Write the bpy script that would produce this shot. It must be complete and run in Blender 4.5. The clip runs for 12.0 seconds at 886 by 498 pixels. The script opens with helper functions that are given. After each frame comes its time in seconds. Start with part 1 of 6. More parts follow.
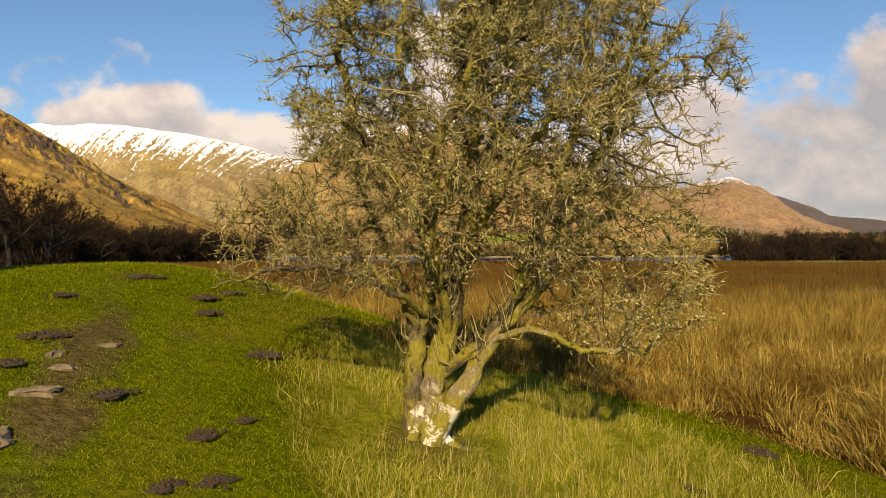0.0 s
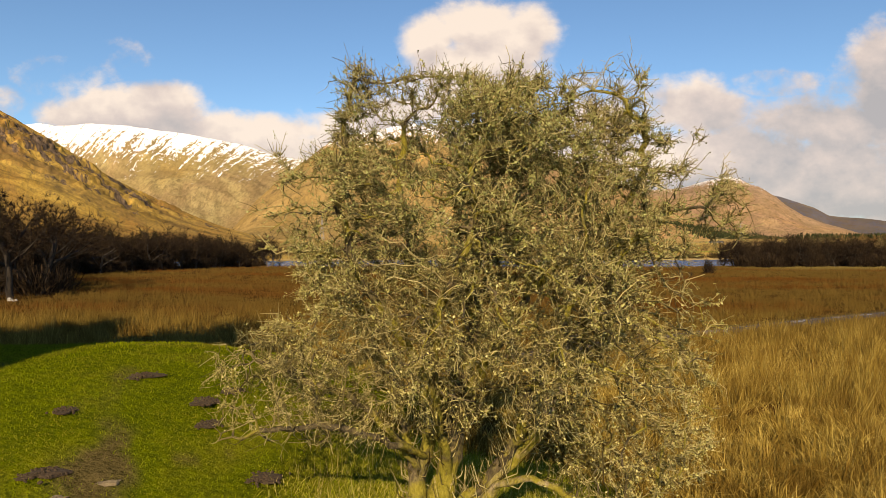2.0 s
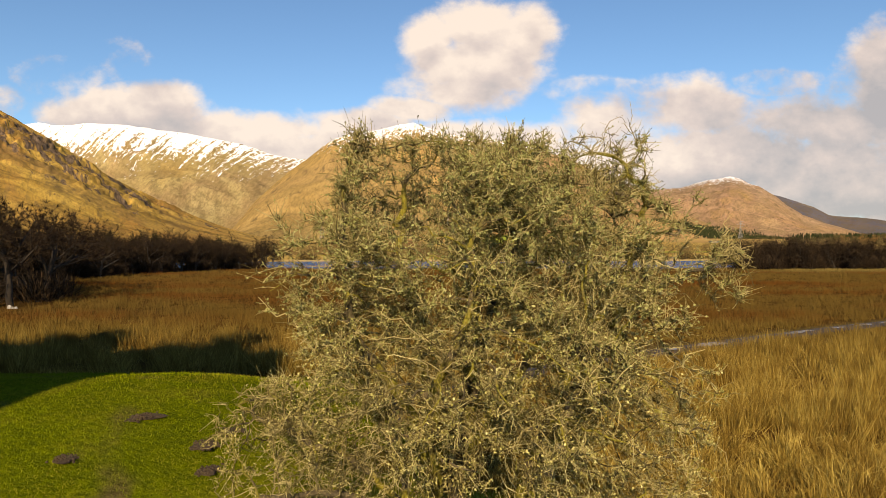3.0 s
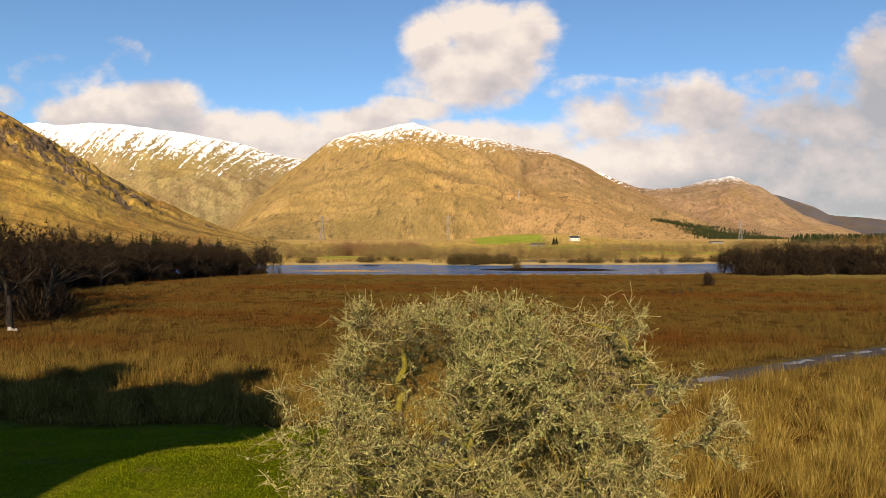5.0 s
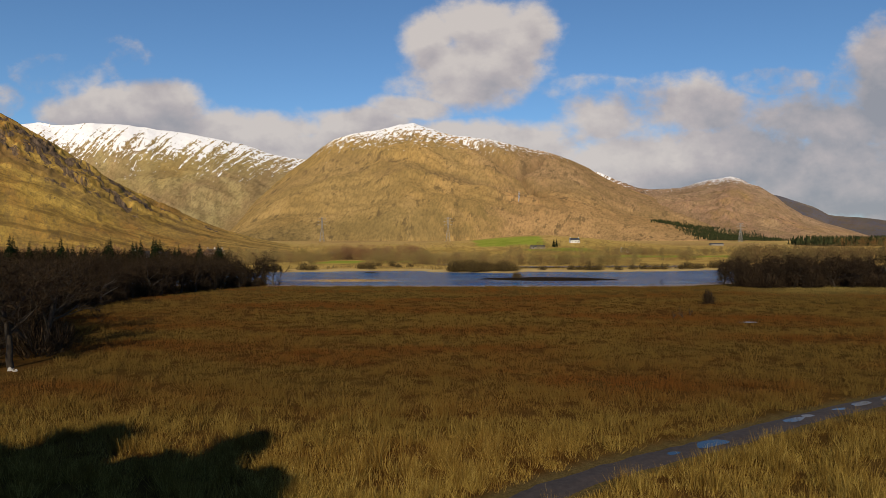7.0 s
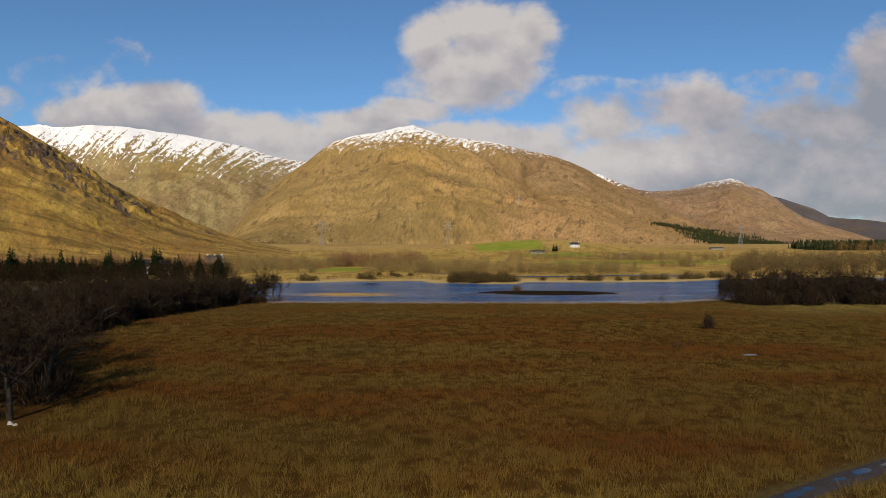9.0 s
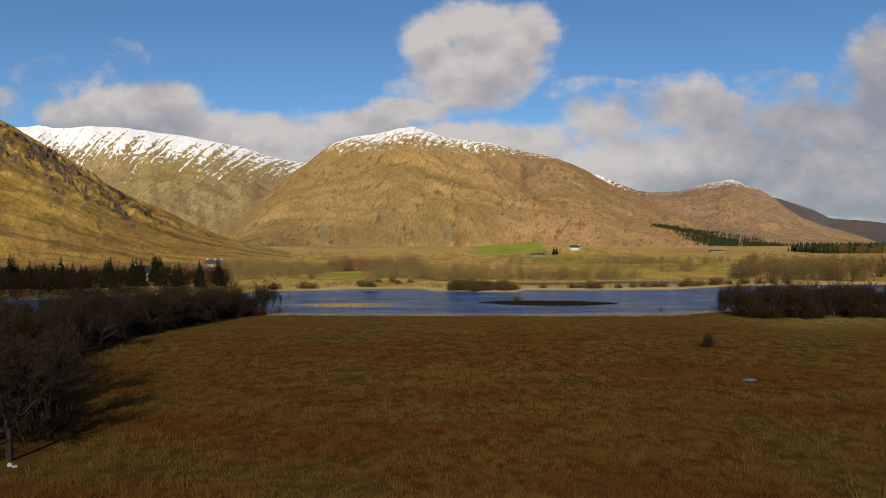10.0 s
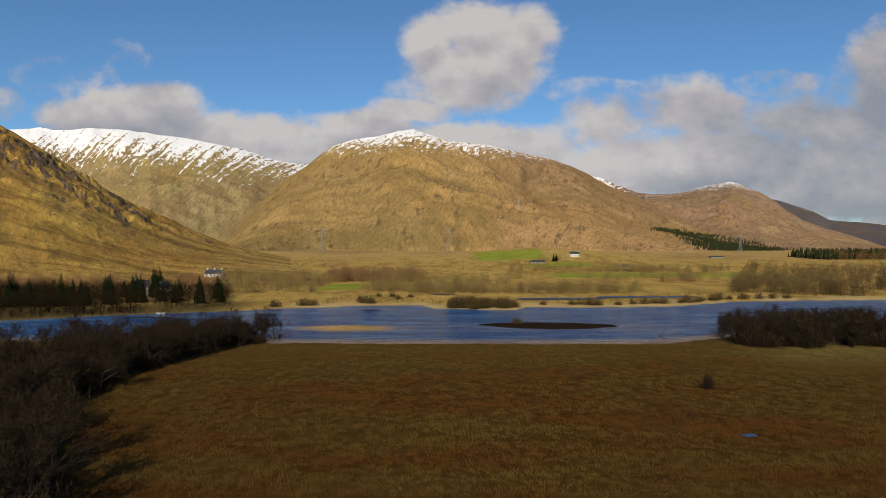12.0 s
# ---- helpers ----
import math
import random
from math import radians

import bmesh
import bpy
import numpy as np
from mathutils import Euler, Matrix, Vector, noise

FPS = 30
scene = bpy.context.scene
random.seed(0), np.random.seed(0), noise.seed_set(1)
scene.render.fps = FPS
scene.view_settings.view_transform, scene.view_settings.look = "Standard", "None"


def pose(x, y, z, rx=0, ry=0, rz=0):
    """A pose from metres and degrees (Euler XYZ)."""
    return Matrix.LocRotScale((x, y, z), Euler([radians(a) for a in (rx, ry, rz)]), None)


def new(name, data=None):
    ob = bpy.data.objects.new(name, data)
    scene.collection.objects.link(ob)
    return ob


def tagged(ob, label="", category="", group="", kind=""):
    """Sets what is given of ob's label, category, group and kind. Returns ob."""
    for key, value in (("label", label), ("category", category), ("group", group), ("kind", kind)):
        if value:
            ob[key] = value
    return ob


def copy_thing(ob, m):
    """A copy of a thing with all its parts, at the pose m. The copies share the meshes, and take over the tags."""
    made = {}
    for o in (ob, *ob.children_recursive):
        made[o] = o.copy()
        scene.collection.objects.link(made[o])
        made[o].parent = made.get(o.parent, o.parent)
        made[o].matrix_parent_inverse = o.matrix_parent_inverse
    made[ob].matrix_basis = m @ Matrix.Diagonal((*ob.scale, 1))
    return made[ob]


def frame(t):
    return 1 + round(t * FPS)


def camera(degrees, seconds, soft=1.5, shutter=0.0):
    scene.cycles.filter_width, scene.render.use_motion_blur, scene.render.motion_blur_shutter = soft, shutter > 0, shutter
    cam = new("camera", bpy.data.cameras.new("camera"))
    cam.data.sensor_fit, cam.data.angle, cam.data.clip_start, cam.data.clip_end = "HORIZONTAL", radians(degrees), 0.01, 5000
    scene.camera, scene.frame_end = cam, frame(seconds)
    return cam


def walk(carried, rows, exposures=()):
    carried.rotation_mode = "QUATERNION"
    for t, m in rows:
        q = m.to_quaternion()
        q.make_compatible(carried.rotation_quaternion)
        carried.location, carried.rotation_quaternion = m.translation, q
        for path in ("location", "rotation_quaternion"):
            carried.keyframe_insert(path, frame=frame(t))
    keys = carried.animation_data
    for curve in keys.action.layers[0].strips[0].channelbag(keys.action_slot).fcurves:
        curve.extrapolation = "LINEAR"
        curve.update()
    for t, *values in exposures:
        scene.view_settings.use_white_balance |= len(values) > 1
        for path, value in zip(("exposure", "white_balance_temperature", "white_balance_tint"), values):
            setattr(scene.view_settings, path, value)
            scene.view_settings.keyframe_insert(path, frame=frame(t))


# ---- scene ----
FOV = 68.0
SUN_ELEVATION, SUN_HEADING = 28.0, 6.0      # degrees; the light travels this far to the right of +y
WATER = -1.57

cam = camera(FOV, 12.0, soft=0.85)
# the camera rises straight up: seconds, height, tilt above level in degrees
PATH = [
    (0.0, 2.24, 0.0), (0.5, 2.65, 0.0), (1.0, 3.09, 0.0), (1.5, 3.47, 0.0), (2.0, 3.87, -0.01), (2.5, 4.20, -0.03),
    (3.0, 4.56, -0.06), (5.0, 6.45, -0.12), (5.5, 7.23, -0.15), (6.0, 8.11, -0.15), (6.5, 8.96, -0.16), (7.0, 9.91, -0.15),
    (9.0, 14.36, -0.05), (9.5, 16.07, -0.03), (10.0, 17.82, -0.01), (10.5, 19.82, 0.02), (11.0, 21.94, 0.04),
    (11.5, 23.88, 0.06), (12.0, 25.57, 0.05),
]
EXPOSURES = [(0.0, 0.41, 7500, 12), (3.0, 0.50, 7450, 12), (5.0, 0.46, 7050, 11), (5.5, 0.34, 6900, 11), (6.0, 0.05, 6700, 10), (6.5, -0.09, 6520, 10), (7.5, -0.19, 6370, 10), (9.0, -0.17, 6280, 9), (12.0, -0.21, 6180, 8)]
walk(cam, [(t, pose(0, 0, h, 90 + tilt, 0, 0)) for t, h, tilt in PATH], EXPOSURES)

# ---------------------------------------------------------------- light
sun_data = bpy.data.lights.new("sun", "SUN")
sun_data.energy, sun_data.angle, sun_data.color = 5.0, radians(0.55), (1.0, 0.84, 0.60)
sun = new("sun", sun_data)
_el, _hd = radians(SUN_ELEVATION), radians(SUN_HEADING)
_travel = Vector((math.sin(_hd) * math.cos(_el), math.cos(_hd) * math.cos(_el), -math.sin(_el)))
sun.matrix_world = Matrix.Translation((0, -20, 60)) @ _travel.to_track_quat("-Z", "Y").to_matrix().to_4x4()

world = bpy.data.worlds.new("world")
scene.world = world
world.use_nodes = True
wt = world.node_tree
wt.nodes.clear()


def wn(kind, **sets):
    n = wt.nodes.new(kind)
    for k, v in sets.items():
        setattr(n, k, v)
    return n


def wmath(op, a, b=None, clamp=False):
    n = wt.nodes.new("ShaderNodeMath")
    n.operation, n.use_clamp = op, clamp
    for i, v in enumerate((a, b)):
        if v is None:
            continue
        if isinstance(v, (int, float)):
            n.inputs[i].default_value = v
        else:
            wt.links.new(v, n.inputs[i])
    return n.outputs[0]


def wramp(fac, lo, hi):
    n = wt.nodes.new("ShaderNodeMapRange")
    n.interpolation_type = "SMOOTHSTEP"
    wt.links.new(fac, n.inputs["Value"])
    n.inputs["From Min"].default_value, n.inputs["From Max"].default_value = lo, hi
    return n.outputs["Result"]


sky = wn("ShaderNodeTexSky", sky_type="NISHITA", sun_disc=False)
sky.sun_elevation, sky.sun_rotation = radians(SUN_ELEVATION), radians(180 + SUN_HEADING)
sky.altitude, sky.air_density, sky.dust_density, sky.ozone_density = 600, 1.0, 0.0, 6.0
sky_bg = wn("ShaderNodeBackground")
sky_bg.inputs["Strength"].default_value = 0.105
deep = wn("ShaderNodeMix", data_type="RGBA", blend_type="MULTIPLY")
deep.inputs[0].default_value, deep.inputs[7].default_value = 1.0, (0.97, 1.04, 1.02, 1)
wt.links.new(sky.outputs[0], deep.inputs[6])
wt.links.new(deep.outputs[2], sky_bg.inputs["Color"])

coord = wn("ShaderNodeTexCoord")
sep = wn("ShaderNodeSeparateXYZ")
wt.links.new(coord.outputs["Generated"], sep.inputs[0])
ahead = wmath("MAXIMUM", sep.outputs[1], 0.08)
cu, cv = wmath("DIVIDE", sep.outputs[0], ahead), wmath("DIVIDE", sep.outputs[2], ahead)
uv = wn("ShaderNodeCombineXYZ")
wt.links.new(cu, uv.inputs[0]), wt.links.new(cv, uv.inputs[1])


def wnoise(scale, detail, rough, source, stretch=(1, 1, 1), shift=(0, 0, 0)):
    mp = wt.nodes.new("ShaderNodeMapping")
    mp.inputs["Scale"].default_value, mp.inputs["Location"].default_value = stretch, shift
    wt.links.new(source, mp.inputs["Vector"])
    n = wt.nodes.new("ShaderNodeTexNoise")
    n.inputs["Scale"].default_value, n.inputs["Detail"].default_value, n.inputs["Roughness"].default_value = scale, detail, rough
    wt.links.new(mp.outputs[0], n.inputs["Vector"])
    return n.outputs["Fac"]


# cumulus and the bank along the hills: centre and half size, in slopes to the side and up
CLOUDS = [
    # the tall cumulus over the broad mountain
    (-0.020, 0.322, 0.050, 0.040, 0.0), (0.052, 0.338, 0.082, 0.042, 0.0), (0.124, 0.322, 0.056, 0.046, 0.0), (0.060, 0.280, 0.092, 0.056, 0.0),
    (0.028, 0.238, 0.090, 0.038, 0.0), (0.0, 0.275, 0.055, 0.05, 0.0), (-0.036, 0.212, 0.070, 0.022, 0.1),
    # grey heaps and wisps over the snow ridge
    (-0.490, 0.205, 0.135, 0.040, 0.0), (-0.440, 0.228, 0.070, 0.030, 0.0), (-0.585, 0.262, 0.070, 0.034, 0.42), (-0.500, 0.288, 0.050, 0.032, 0.45), (-0.680, 0.220, 0.050, 0.030, 0.35),
    # the pale bank lying along the crests
    (-0.280, 0.178, 0.170, 0.032, 0.0), (-0.130, 0.188, 0.110, 0.026, 0.0), (0.080, 0.165, 0.200, 0.032, 0.0), (-0.45, 0.15, 0.25, 0.05, 0.0), (-0.20, 0.145, 0.16, 0.050, 0.0),
    # the broken bank down the valley
    (0.240, 0.196, 0.072, 0.042, 0.0), (0.375, 0.214, 0.090, 0.046, 0.0), (0.505, 0.252, 0.070, 0.022, 0.40), (0.600, 0.190, 0.140, 0.048, 0.0),
    (0.675, 0.285, 0.055, 0.060, 0.12), (0.690, 0.215, 0.100, 0.062, 0.0), (0.420, 0.128, 0.380, 0.062, 0.0), (0.700, 0.085, 0.300, 0.070, 0.0), (0.235, 0.240, 0.09, 0.020, 0.45),
]
edge = wnoise(9.5, 6, 0.56, uv.outputs[0], (1, 1.25, 1), (3.1, 1.7, 0))
fine = wnoise(34.0, 5, 0.6, uv.outputs[0], (1, 1.3, 1), (0.4, 2.2, 0))


def heaps(rise):
    """How far inside the cloud a direction lies, looked up a little higher by rise."""
    inside = None
    for bx, by, rx, ry, thin in CLOUDS:
        mp = wn("ShaderNodeMapping", vector_type="TEXTURE")
        mp.inputs["Location"].default_value, mp.inputs["Scale"].default_value = (bx, by - rise, 0), (rx, ry, 1)
        wt.links.new(uv.outputs[0], mp.inputs["Vector"])
        ln = wn("ShaderNodeVectorMath", operation="LENGTH")
        wt.links.new(mp.outputs[0], ln.inputs[0])
        one = wmath("MINIMUM", wmath("SUBTRACT", 1.12 - thin * 0.3, ln.outputs["Value"]), 1.0 - thin * 2.2)
        inside = one if inside is None else wmath("MAXIMUM", inside, one)
    return wmath("MAXIMUM", inside, -1.2)


body, above = heaps(0.0), heaps(0.030)
rough_edge = wmath("ADD", wmath("MULTIPLY", wmath("SUBTRACT", edge, 0.5), 1.75), wmath("MULTIPLY", wmath("SUBTRACT", fine, 0.5), 0.6))
front = wramp(wmath("ADD", body, rough_edge), -0.14, 0.52)
# broken cloud goes on over the rest of the sky
rest = wramp(wnoise(2.3, 6, 0.6, coord.outputs["Generated"], (1, 1, 2.2)), 0.66, 0.78)
rest = wmath("MULTIPLY", rest, wramp(sep.outputs[2], 0.05, 0.25))
is_front = wramp(sep.outputs[1], 0.35, 0.6)
cover = wmath("ADD", wmath("MULTIPLY", front, is_front), wmath("MULTIPLY", rest, wmath("SUBTRACT", 1.0, is_front)), True)
cover = wmath("MULTIPLY", cover, 0.94)

shade = wnoise(6.5, 5, 0.52, uv.outputs[0], (1, 1.5, 1), (1.9, 0.35, 0))
# puffs: paler on the side towards the light, greyer underneath
edge_up = wnoise(9.5, 6, 0.56, uv.outputs[0], (1, 1.25, 1), (3.1, 1.74, 0))
thick = wmath("ADD", 0.46, wmath("MULTIPLY", wmath("SUBTRACT", edge_up, edge), 1.1))
thick = wmath("ADD", thick, wmath("MULTIPLY", wramp(wmath("ADD", body, rough_edge), 0.1, 1.0), 0.14))
thick = wmath("ADD", thick, wmath("MULTIPLY", wmath("SUBTRACT", wramp(wmath("SUBTRACT", above, body), -0.7, 0.7), 0.5), 0.34))
thick = wmath("ADD", thick, wmath("MULTIPLY", wmath("SUBTRACT", shade, 0.5), 0.9))
thick = wmath("ADD", thick, wmath("MULTIPLY", wramp(cu, 0.15, 0.70), 0.36))
thick = wmath("ADD", thick, wmath("MULTIPLY", wramp(cu, -0.28, -0.42), 0.22))
cramp = wn("ShaderNodeValToRGB")
cramp.color_ramp.elements[0].position, cramp.color_ramp.elements[0].color = 0.38, (0.78, 0.70, 0.64, 1)
cramp.color_ramp.elements[1].position, cramp.color_ramp.elements[1].color = 1.0, (0.37, 0.37, 0.40, 1)
mid = cramp.color_ramp.elements.new(0.66)
mid.color = (0.58, 0.52, 0.51, 1)
wt.links.new(thick, cramp.inputs[0])
cloud_bg = wn("ShaderNodeBackground")
wt.links.new(cramp.outputs[0], cloud_bg.inputs["Color"])
cloud_bg.inputs["Strength"].default_value = 0.89
wmix = wn("ShaderNodeMixShader")
wt.links.new(cover, wmix.inputs[0])
wt.links.new(sky_bg.outputs[0], wmix.inputs[1]), wt.links.new(cloud_bg.outputs[0], wmix.inputs[2])
wout = wn("ShaderNodeOutputWorld")
wt.links.new(wmix.outputs[0], wout.inputs["Surface"])


# ---------------------------------------------------------------- helpers
def link_mesh(name, verts, faces, material, parent=None, label="", smooth=False, attrs=None):
    """A mesh object from arrays. faces: list of tuples, or an (n, 3) or (n, 4) array."""
    me = bpy.data.meshes.new(name)
    verts = np.asarray(verts, dtype=np.float64)
    if isinstance(faces, np.ndarray):
        n, k = faces.shape
        me.vertices.add(len(verts))
        me.vertices.foreach_set("co", verts.ravel())
        me.loops.add(n * k)
        me.loops.foreach_set("vertex_index", faces.ravel().astype(np.int32))
        me.polygons.add(n)
        me.polygons.foreach_set("loop_start", np.arange(0, n * k, k, dtype=np.int32))
        me.polygons.foreach_set("loop_total", np.full(n, k, dtype=np.int32))
        me.update(calc_edges=True)
    else:
        me.from_pydata([tuple(v) for v in verts], [], faces)
        me.update()
    for key, values in (attrs or {}).items():
        a = me.attributes.new(key, "FLOAT", "POINT")
        a.data.foreach_set("value", np.asarray(values, dtype=np.float32))
    if smooth:
        me.polygons.foreach_set("use_smooth", np.ones(len(me.polygons), dtype=bool))
    if material:
        me.materials.append(material)
    ob = new(name, me)
    if parent:
        ob.parent = parent
    if label:
        ob["label"] = label
    return ob


def part(name, bm, material, parent, label=""):
    me = bpy.data.meshes.new(name)
    bm.to_mesh(me)
    bm.free()
    me.materials.append(material)
    ob = new(name, me)
    ob.parent = parent
    if label:
        ob["label"] = label
    return ob


def empty(name, m=None):
    ob = new(name)
    ob.empty_display_size = 0.2
    if m is not None:
        ob.matrix_world = m
    return ob


def box(bm, x0, y0, z0, x1, y1, z1):
    """A closed box between two corners."""
    v = [bm.verts.new(p) for p in ((x0, y0, z0), (x1, y0, z0), (x1, y1, z0), (x0, y1, z0), (x0, y0, z1), (x1, y0, z1), (x1, y1, z1), (x0, y1, z1))]
    for f in ((3, 2, 1, 0), (4, 5, 6, 7), (0, 1, 5, 4), (1, 2, 6, 5), (2, 3, 7, 6), (3, 0, 4, 7)):
        bm.faces.new([v[i] for i in f])
    return v


def hash01(ix, iy, seed):
    h = (ix.astype(np.int64) * 374761393 + iy.astype(np.int64) * 668265263 + seed * 1442695041) & 0xFFFFFFFF
    h = ((h ^ (h >> 13)) * 1274126177) & 0xFFFFFFFF
    return ((h ^ (h >> 16)) & 0xFFFFFF) / float(0xFFFFFF)


def vnoise(x, y, seed=0):
    """Smooth value noise from 0 to 1 over arrays."""
    x, y = np.asarray(x, float), np.asarray(y, float)
    ix, iy = np.floor(x), np.floor(y)
    fx, fy = x - ix, y - iy
    fx, fy = fx * fx * (3 - 2 * fx), fy * fy * (3 - 2 * fy)
    a, b = hash01(ix, iy, seed), hash01(ix + 1, iy, seed)
    c, d = hash01(ix, iy + 1, seed), hash01(ix + 1, iy + 1, seed)
    return (a + (b - a) * fx) * (1 - fy) + (c + (d - c) * fx) * fy


def fbm(x, y, seed=0, octaves=5, gain=0.5):
    total, amp, norm = 0.0, 1.0, 0.0
    x, y = np.asarray(x, float), np.asarray(y, float)
    for k in range(octaves):
        total = total + amp * vnoise(x, y, seed + 17 * k)
        norm += amp
        amp *= gain
        x, y = x * 2.03 + 5.2, y * 2.03 + 1.3
    return total / norm


def sstep(a, b, x):
    t = np.clip((np.asarray(x, float) - a) / (b - a), 0, 1)
    return t * t * (3 - 2 * t)


# ---------------------------------------------------------------- materials
class Mat:
    """A node material with a Principled surface and short ways to noise, ramps and mixes."""

    def __init__(self, name, roughness=0.85, specular=0.3):
        self.m = bpy.data.materials.new(name)
        self.m.use_nodes = True
        self.t = self.m.node_tree
        self.b = self.t.nodes["Principled BSDF"]
        self.b.inputs["Roughness"].default_value = roughness
        self.b.inputs["Specular IOR Level"].default_value = specular
        self.c = self.t.nodes.new("ShaderNodeTexCoord")

    def link(self, a, b):
        self.t.links.new(a, b)

    def coords(self, scale=(1, 1, 1), turn=0.0):
        n = self.t.nodes.new("ShaderNodeMapping")
        n.inputs["Scale"].default_value, n.inputs["Rotation"].default_value = scale, (0, 0, turn)
        self.link(self.c.outputs["Object"], n.inputs["Vector"])
        return n.outputs[0]

    def noise(self, scale, detail=5, rough=0.6, stretch=(1, 1, 1), distort=0.0, turn=0.0):
        n = self.t.nodes.new("ShaderNodeTexNoise")
        n.inputs["Scale"].default_value, n.inputs["Detail"].default_value = scale, detail
        n.inputs["Roughness"].default_value, n.inputs["Distortion"].default_value = rough, distort
        self.link(self.coords(stretch, turn), n.inputs["Vector"])
        return n.outputs["Fac"]

    def ramp(self, fac, *stops):
        n = self.t.nodes.new("ShaderNodeValToRGB")
        e = n.color_ramp.elements
        while len(e) < len(stops):
            e.new(0.5)
        for el, (p, col) in zip(e, stops):
            el.position, el.color = p, (*col, 1)
        self.link(fac, n.inputs[0])
        return n.outputs[0]

    def span(self, fac, lo, hi, out0=0.0, out1=1.0):
        n = self.t.nodes.new("ShaderNodeMapRange")
        n.interpolation_type = "SMOOTHSTEP"
        self.link(fac, n.inputs["Value"])
        for k, v in zip(("From Min", "From Max", "To Min", "To Max"), (lo, hi, out0, out1)):
            n.inputs[k].default_value = v
        return n.outputs["Result"]

    def math(self, op, a, b, clamp=False):
        n = self.t.nodes.new("ShaderNodeMath")
        n.operation, n.use_clamp = op, clamp
        for i, v in enumerate((a, b)):
            if isinstance(v, (int, float)):
                n.inputs[i].default_value = v
            else:
                self.link(v, n.inputs[i])
        return n.outputs[0]

    def mix(self, fac, a, b, mode="MIX"):
        n = self.t.nodes.new("ShaderNodeMix")
        n.data_type, n.blend_type = "RGBA", mode
        for i, v in ((0, fac), (6, a), (7, b)):
            if isinstance(v, (int, float)):
                n.inputs[i].default_value = v
            elif isinstance(v, tuple):
                n.inputs[i].default_value = (*v, 1)
            else:
                self.link(v, n.inputs[i])
        return n.outputs[2]

    def attr(self, name):
        n = self.t.nodes.new("ShaderNodeAttribute")
        n.attribute_name = name
        return n.outputs["Fac"]

    def axis(self, i):
        n = self.t.nodes.new("ShaderNodeSeparateXYZ")
        self.link(self.c.outputs["Object"], n.inputs[0])
        return n.outputs[i]

    def island(self):
        return self.t.nodes.new("ShaderNodeNewGeometry").outputs["Random Per Island"]

    def chance(self):
        return self.t.nodes.new("ShaderNodeObjectInfo").outputs["Random"]

    def colour(self, c):
        if isinstance(c, tuple):
            self.b.inputs["Base Color"].default_value = (*c, 1)
        else:
            self.link(c, self.b.inputs["Base Color"])
        return self

    def bump(self, height, distance=0.02, strength=0.6):
        n = self.t.nodes.new("ShaderNodeBump")
        n.inputs["Distance"].default_value, n.inputs["Strength"].default_value = distance, strength
        self.link(height, n.inputs["Height"])
        self.link(n.outputs[0], self.b.inputs["Normal"])
        return self


